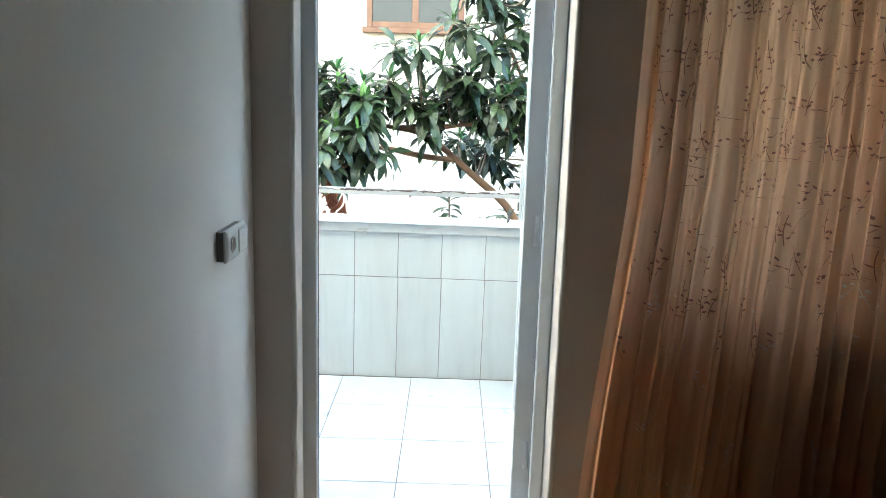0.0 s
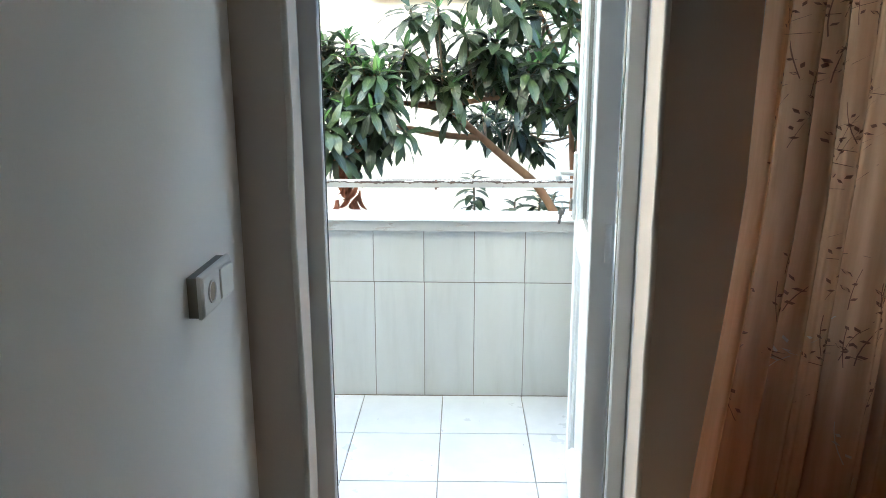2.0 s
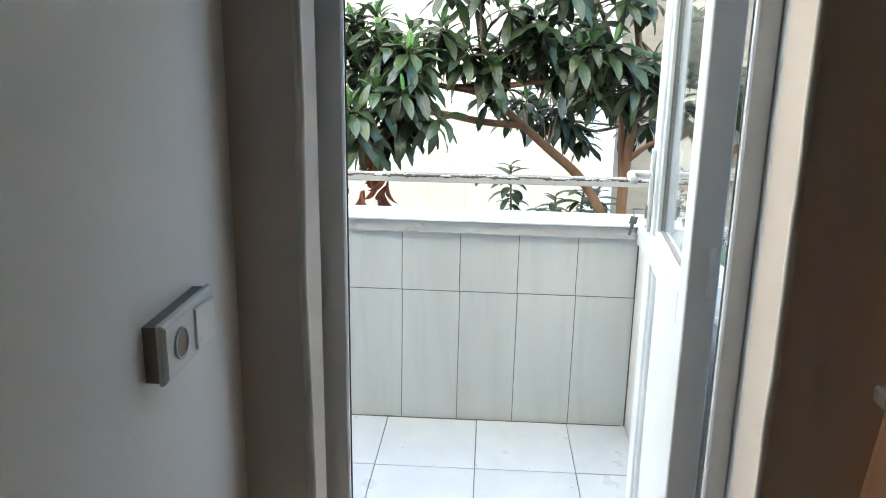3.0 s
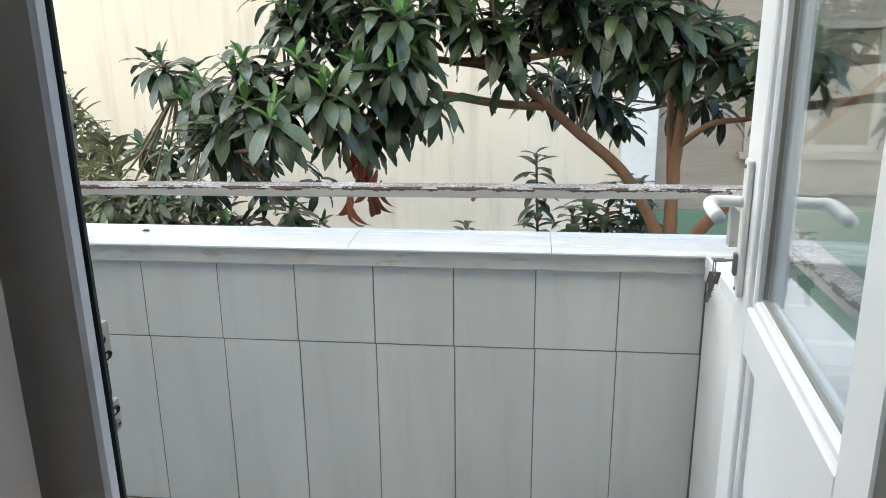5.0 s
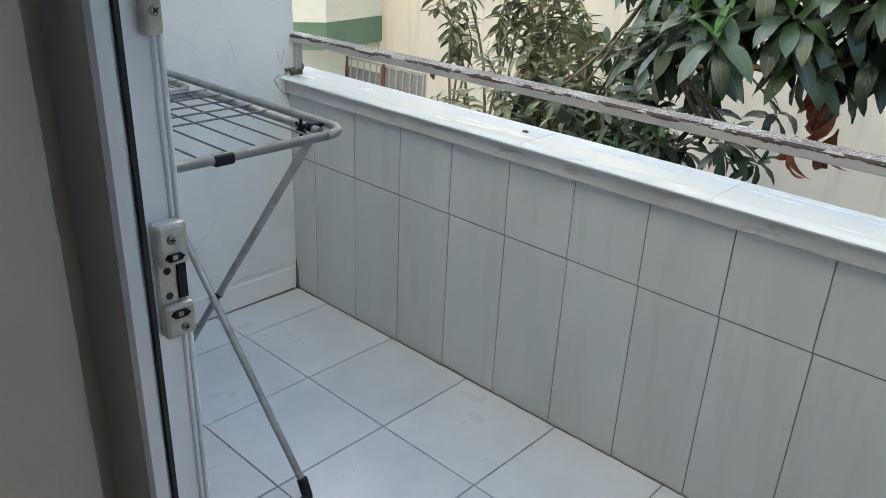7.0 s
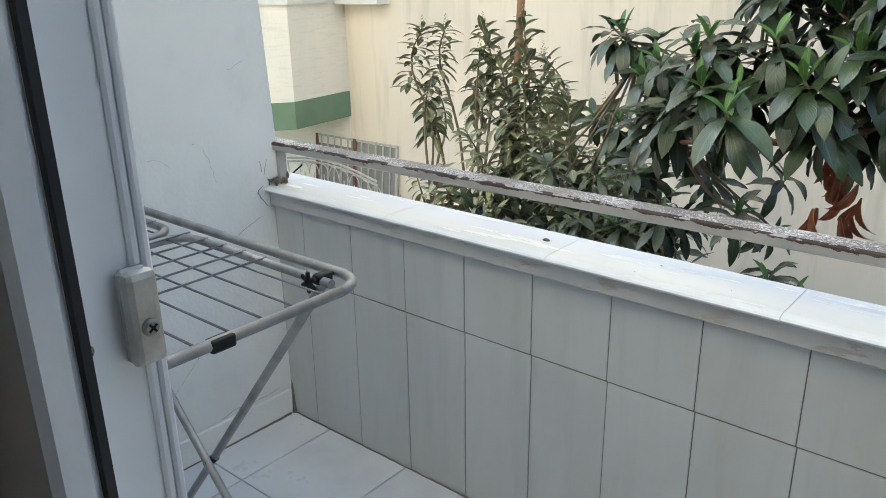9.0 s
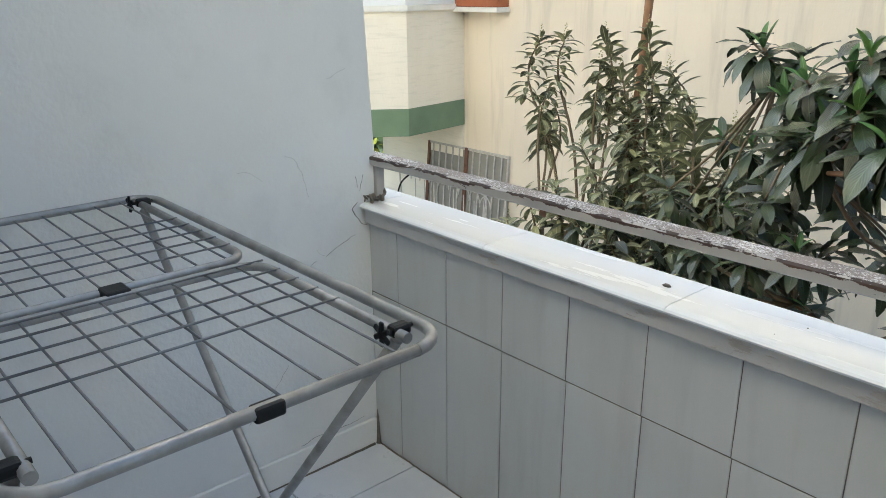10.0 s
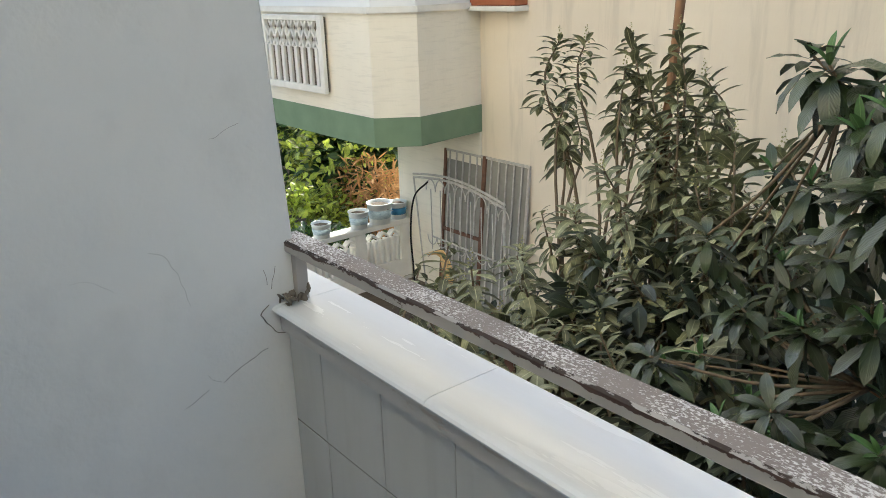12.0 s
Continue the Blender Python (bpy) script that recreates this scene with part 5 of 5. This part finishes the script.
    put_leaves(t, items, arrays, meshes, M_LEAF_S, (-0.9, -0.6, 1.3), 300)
    dead = leaf_mesh("dead_leaf", leaf_arrays(0.19, 0.024, 1.3, 0.7), M_RED)
    for k in range(19):
        b = Vector((-1.24 + rnd.uniform(-0.06, 0.1), 1.5 + rnd.uniform(-0.05, 0.05), 0.68 + rnd.uniform(-0.1, 0.24)))
        ob = link("dead_leaf", dead, t, "withered red-brown leaf")
        ob.matrix_basis = frame_of(b, (rnd.uniform(-0.6, 0.3), rnd.uniform(-0.3, 0.3), -1), (rnd.uniform(-1, 1), -1, 0), rnd.uniform(0.8, 1.2))


loquat()


def shoot_leaves(items, rnd, base, tip, n, size, kinds, lean=58):
    base, tip = Vector(base), Vector(tip)
    ax = (tip - base).normalized()
    o = ax.orthogonal().normalized()
    for i in range(n):
        t = 1 - (i / n) ** 1.1 * 0.9
        d = Matrix.Rotation(i * 2.4 + rnd.uniform(-0.4, 0.4), 3, ax) @ o
        tilt = radians(lean + 40 * (i / n) + rnd.uniform(-16, 16))
        d = ax * math.cos(tilt) + d * math.sin(tilt)
        d.z -= 0.15 * i / n
        items.append((frame_of(base.lerp(tip, t), d, ax + Vector((0, 0, 0.4)), size * rnd.uniform(0.7, 1.1) * (0.55 + 0.45 * min(1, i / 6))), rnd.choice(kinds)))


def dusty_shrub():
    rnd = random.Random(21)
    t = empty("shrub", (-4.2, 3.5, GZ), "dusty grey-green shrub with upright flowering shoots", "shrub")
    tips = [(-5.56, 4.1, 1.06), (-5.28, 4.1, 1.07), (-4.78, 4.0, 1.1), (-4.53, 3.9, 0.85), (-4.23, 3.8, 1.17), (-4.08, 3.6, 0.84), (-3.72, 3.4, 0.6), (-3.42, 3.2, 0.66), (-3.19, 3.3, 0.62), (-4.34, 3.2, 0.36), (-4.27, 3.7, 0.6),
            (-5.07, 3.2, -0.4), (-4.57, 3.2, 0.0), (-3.52, 3.0, 0.43), (-4.07, 2.6, -0.33), (-3.81, 2.8, -0.1), (-3.51, 2.2, -0.2), (-4.46, 2.4, -0.48), (-6.2, 3.4, -0.95)]
    for c in tips[:]:
        for _ in range(4 if c[0] > -4.7 else 2):
            tips.append((c[0] + rnd.uniform(0.0, 0.4), c[1] + rnd.uniform(-0.3, 0.3), c[2] - rnd.uniform(0.15, 0.8)))
    for _ in range(70):
        tips.append((rnd.uniform(-5.0, -2.6), rnd.uniform(1.7, 3.6), rnd.uniform(-1.1, 0.0)))
    items = []
    roots = [Vector((-4.6 + 0.5 * k, 3.4 + 0.2 * (k % 2), GZ)) for k in range(5)]
    for n, c in enumerate(tips):
        c = Vector(c)
        root = nearest(c, roots)
        mid = root.lerp(c, 0.6) + Vector((rnd.uniform(-0.15, 0.15), rnd.uniform(-0.15, 0.15), 0.25))
        elbow = c + Vector((rnd.uniform(-0.05, 0.3), rnd.uniform(-0.25, 0.15), -rnd.uniform(0.3, 0.5)))
        P = curve_pts([root, mid, elbow, c], 4)
        part("stem", tube(P, [0.018 - 0.0011 * i for i in range(len(P))], 6, 0.2), M_TWIG, t)
        low = c + (elbow - c) * min(1.6 if n < 19 else 1, (1.1 if n < 19 else 0.75) / max(0.3, (elbow - c).length))
        shoot_leaves(items, rnd, low, c, 44 if n < 19 else 26, rnd.uniform(0.8, 1.1), (0, 1, 2), 52 if n < 19 else 66)
        if n < 19 or n % 4 == 0:
            bm = bmesh.new()   # a loose spike of small buds
            for i in range(15):
                q = i / 14
                r = 0.022 * (1 - 0.75 * q)
                p = c + Vector((r * math.cos(i * 2.4) + rnd.gauss(0, 0.003), r * math.sin(i * 2.4), -0.02 + 0.13 * q))
                bmesh.ops.create_icosphere(bm, subdivisions=1, radius=rnd.uniform(0.005, 0.01) * (1 - 0.4 * q), matrix=Matrix.Translation(p))
            part("flower_head", bm, M_BUD, t)
    arrays = [leaf_arrays(0.22, 0.037, d, fo, n=5, tip=1.25) for d, fo in ((0.5, 0.25), (0.9, 0.25), (1.3, 0.2))]
    meshes = [leaf_mesh("leaf", a, M_DUSTY) for a in arrays]
    put_leaves(t, items, arrays, meshes, M_DUSTY_S, (-1.0, -0.6, 1.3), 300)
    pole = [(-4.42, 3.95, GZ), (-4.38, 3.92, 0.2), (-4.33, 3.9, 1.0), (-4.22, 3.86, 2.6)]
    part("bare_trunk", tube(curve_pts(pole, 6), [0.04 - 0.0006 * i for i in range(19)], 8, 0.3), M_BARK, t)


dusty_shrub()


def low_shrub():
    rnd = random.Random(31)
    t = empty("shrub", (-0.2, 2.5, GZ), "dark green young shrub behind the ledge", "shrub")
    items = []
    tips = [(-0.42, 2.6, 0.66), (-0.41, 2.4, 0.32), (-0.22, 2.2, 0.42), (-0.02, 2.3, 0.4), (0.2, 2.6, 0.5), (-0.6, 2.5, 0.1), (-0.9, 3.4, 0.0), (-0.1, 2.4, 0.15), (-0.3, 2.7, 0.1), (0.1, 2.8, 0.2), (-0.12, 2.3, 0.5), (0.08, 2.4, 0.55), (0.18, 2.3, 0.3), (-0.3, 2.3, 0.22)]
    for c in tips:
        c = Vector(c)
        root = Vector((-0.2 + 0.3 * c.x, 2.6, GZ))
        P = curve_pts([root, root.lerp(c, 0.6) + Vector((0, 0, 0.2)), c], 5)
        part("stem", tube(P, [0.016 - 0.0009 * i for i in range(len(P))], 6, 0.2), M_TWIG, t)
        shoot_leaves(items, rnd, c - Vector((0, 0, 0.42)), c, 26, rnd.uniform(0.9, 1.25), (0, 1))
    arrays = [leaf_arrays(0.2, 0.038, d, 0.3, n=5) for d in (0.6, 1.1)]
    put_leaves(t, items, arrays, [leaf_mesh("leaf", a, M_LEAF) for a in arrays], M_LEAF_S, (-0.5, -1, 1.4), 160)


low_shrub()


def greenery(name, label, boxes, count, L, W, mt, seed, category="hedge"):
    """A far mass of leaves that nobody could count."""
    rnd = np.random.RandomState(seed)
    arr = leaf_arrays(L, W, 0.7, 0.3, n=3)
    V, F, U, off = [], [], [], 0
    for i in range(count):
        c, r = boxes[i % len(boxes)]
        d = rnd.normal(size=3)
        d /= np.linalg.norm(d)
        p = np.array(c) + d * np.array(r) * (0.55 + 0.45 * rnd.rand()) * (1 + 0.25 * noise.noise(Vector(d * 3) + Vector(c)))
        m = frame_of(p.tolist(), (d + rnd.normal(size=3) * 0.7 + np.array((0, 0, -0.2))).tolist(), (rnd.normal(size=3) * 0.5 + np.array((0, 0, 1))).tolist(), 0.7 + 0.6 * rnd.rand())
        M = np.array(m)
        V.append(arr[0] @ M[:3, :3].T + M[:3, 3])
        F.append(arr[1] + off)
        U.append(arr[2])
        off += len(arr[0])
    ob = link(name, leaf_mesh(name, (np.concatenate(V), np.concatenate(F), np.concatenate(U)), mt), None, label)
    tagged(ob, category=category, kind="stuff")


greenery("garden_bush", "yellow-green garden bushes past the house, sunlight in their leaf colour", [((-13.2, 6.6, -1.7), (1.2, 1.0, 1.2)), ((-14.6, 7.6, -1.2), (1.6, 1.4, 1.6)), ((-12.3, 5.4, -2.3), (0.8, 0.8, 0.7))], 3200, 0.17, 0.045, M_GARDEN, 3, "bush")
# the last two clumps paint the dark gaps behind the bright bushes
greenery("garden_hedge", "dark green hedge at the garden's end, with dark clumps behind the bushes", [((-19, 10.5, -0.8), (3.5, 3, 2.6)), ((-22, 14, 0.5), (5, 4, 4)), ((-18, 7, -1.2), (2.5, 2, 2.0)), ((-15.4, 8.8, -1.0), (2.4, 1.3, 2.3)), ((-13.4, 7.0, -1.8), (1.0, 0.8, 1.1))], 8000, 0.3, 0.09, M_GARDEN_D, 4)
# dark leaves added as the shadow seen through the terrace wall's slots
greenery("terrace_plants", "dark green plants added to darken the terrace wall's slots", [((-11.15, 4.6, -2.35), (0.4, 1.3, 0.45))], 1500, 0.14, 0.035, M_GARDEN_D, 8, "plants")
greenery("dry_stalks", "dry orange-brown garden stalks behind the buckets", [((-12.0, 6.4, -1.8), (0.9, 0.4, 0.6)), ((-11.6, 6.5, -2.0), (0.5, 0.4, 0.5))], 900, 0.26, 0.018, M_DRY, 5, "dry plants")
# last three clumps are added to fill gaps between the shoots with dark
greenery("undergrowth", "low dark undergrowth on the soil, with raised clumps added as shrub shade", [((-3.2, 2.6, -1.9), (2.2, 1.2, 1.1)), ((-5.6, 3.6, -2.2), (1.4, 1.0, 0.8)), ((-1.0, 2.6, -2.0), (1.4, 1.2, 1.0)), ((-3.5, 3.1, -0.85), (1.3, 0.6, 0.95)), ((-2.5, 2.2, -0.75), (0.8, 0.45, 0.75)), ((-3.0, 2.6, -0.9), (1.2, 0.5, 0.9))], 4200, 0.2, 0.04, M_UNDER, 6, "undergrowth")
bm = bmesh.new()
for k in range(26):
    a = random.uniform(-0.9, 0.4)
    b = Vector((-8.5, 4.9, -1.72))
    add_tube(bm, curve_pts([b, b + Vector((0.25 * math.cos(a), 0.1, 0.05 + 0.1 * math.sin(a))), b + Vector((0.55 * math.cos(a), 0.1 * a, -0.2 + 0.3 * math.sin(a)))], 3), [0.01, 0.012, 0.012, 0.01, 0.008, 0.006, 0.003], 4)
tagged(part("dry_fronds", bm, M_DRY, None, "bundle of dry straw-coloured fronds by the gate"), category="dry plants", kind="stuff")

# ---- ledge stones and tiles, piece by piece ----
LEDGE = structure("ledge", box(XE - 0.24, 0.148, 0.0, 0.14, 0.806, 0.8325), M_GROUT, "white marble ledge in slabs on the parapet", "ledge")


def ledge_stone(x0, x1):
    """Slab with a rounded nose over the balcony side."""
    bm = bmesh.new()
    prof = [(0.146, 0.834), (0.146, 0.8505), (-0.012, 0.8505), (-0.022, 0.849), (-0.030, 0.8455), (-0.034, 0.841), (-0.032, 0.836), (-0.027, 0.834)]
    a = [bm.verts.new((x0 + 0.0008, y, z)) for y, z in prof]
    b = [bm.verts.new((x1 - 0.0008, y, z)) for y, z in prof]
    for k in range(len(prof)):
        bm.faces.new((a[k], a[(k + 1) % len(prof)], b[(k + 1) % len(prof)], b[k]))
    bm.faces.new(a[::-1])
    bm.faces.new(b)
    part("ledge_stone", bm, M_CAP, LEDGE)


cuts = [XE - 0.24, -2.60, -2.066, -1.518, -0.958, -0.41, 0.152]
for a, b in zip(cuts, cuts[1:]):
    ledge_stone(a, b)
part("ledge_stone", box(-0.014, 0.152, YO + 0.002, -0.026, 0.806, 0.8485, bevel=0.006), M_CAP, LEDGE)

LEDGE.matrix_basis = CLIMB

TW = 0.225
PAR = bpy.data.objects["parapet_wall"]
RISE = 0.006   # the courses and the ledge climb a little toward the end wall
low_tile = piece_mesh("tile", TW - 0.0028, 0.009, 0.56 - 0.0022, 0.0012, M_TILE_W)
up_tile = piece_mesh("tile", TW - 0.0028, 0.009, 0.237, 0.0012, M_TILE_W)
end_w = (-11 * TW) - XE
low_end = piece_mesh("tile", end_w - 0.003, 0.009, 0.5578, 0.0012, M_TILE_W)
up_end = piece_mesh("tile", end_w - 0.003, 0.009, 0.237, 0.0012, M_TILE_W)
for k in range(12):
    x = -TW * (k + 0.5) if k < 11 else (XE - 11 * TW) / 2
    for me, z in ((low_tile if k < 11 else low_end, 0.5403 - 0.279 - RISE * x), (up_tile if k < 11 else up_end, 0.5439 + 0.1185 - RISE * x)):
        ob = link("tile", me, PAR)
        ob.matrix_basis = Matrix.Translation((x, 0.0055 + random.uniform(-0.0006, 0.0006), z)) @ Euler((random.gauss(0, 0.0012), RISE, random.gauss(0, 0.0012))).to_matrix().to_4x4()

FX, FYP = 0.3632, 0.3825
xs = [0.003] + [-0.230 - FX * k for k in range(7)] + [XE]
ys = [0.0, -0.379, -0.379 - FYP, -0.379 - 2 * FYP, YO - 0.02]
cache = {}
for x1, x0 in zip(xs, xs[1:]):
    for y1, y0 in zip(ys, ys[1:]):
        if x1 - x0 < 0.02:
            continue
        key_size = (round(x1 - x0, 4), round(y1 - y0, 4))
        if key_size not in cache:
            cache[key_size] = piece_mesh("tile", x1 - x0 - 0.0042, y1 - y0 - 0.0042, 0.008, 0.001, M_TILE_F)
        ob = link("tile", cache[key_size], BALC)
        ob.matrix_basis = Matrix.Translation(((x0 + x1) / 2, (y0 + y1) / 2, -0.004 + random.uniform(-0.0005, 0.0005))) @ Euler((random.gauss(0, 0.0008), random.gauss(0, 0.0008), 0)).to_matrix().to_4x4()
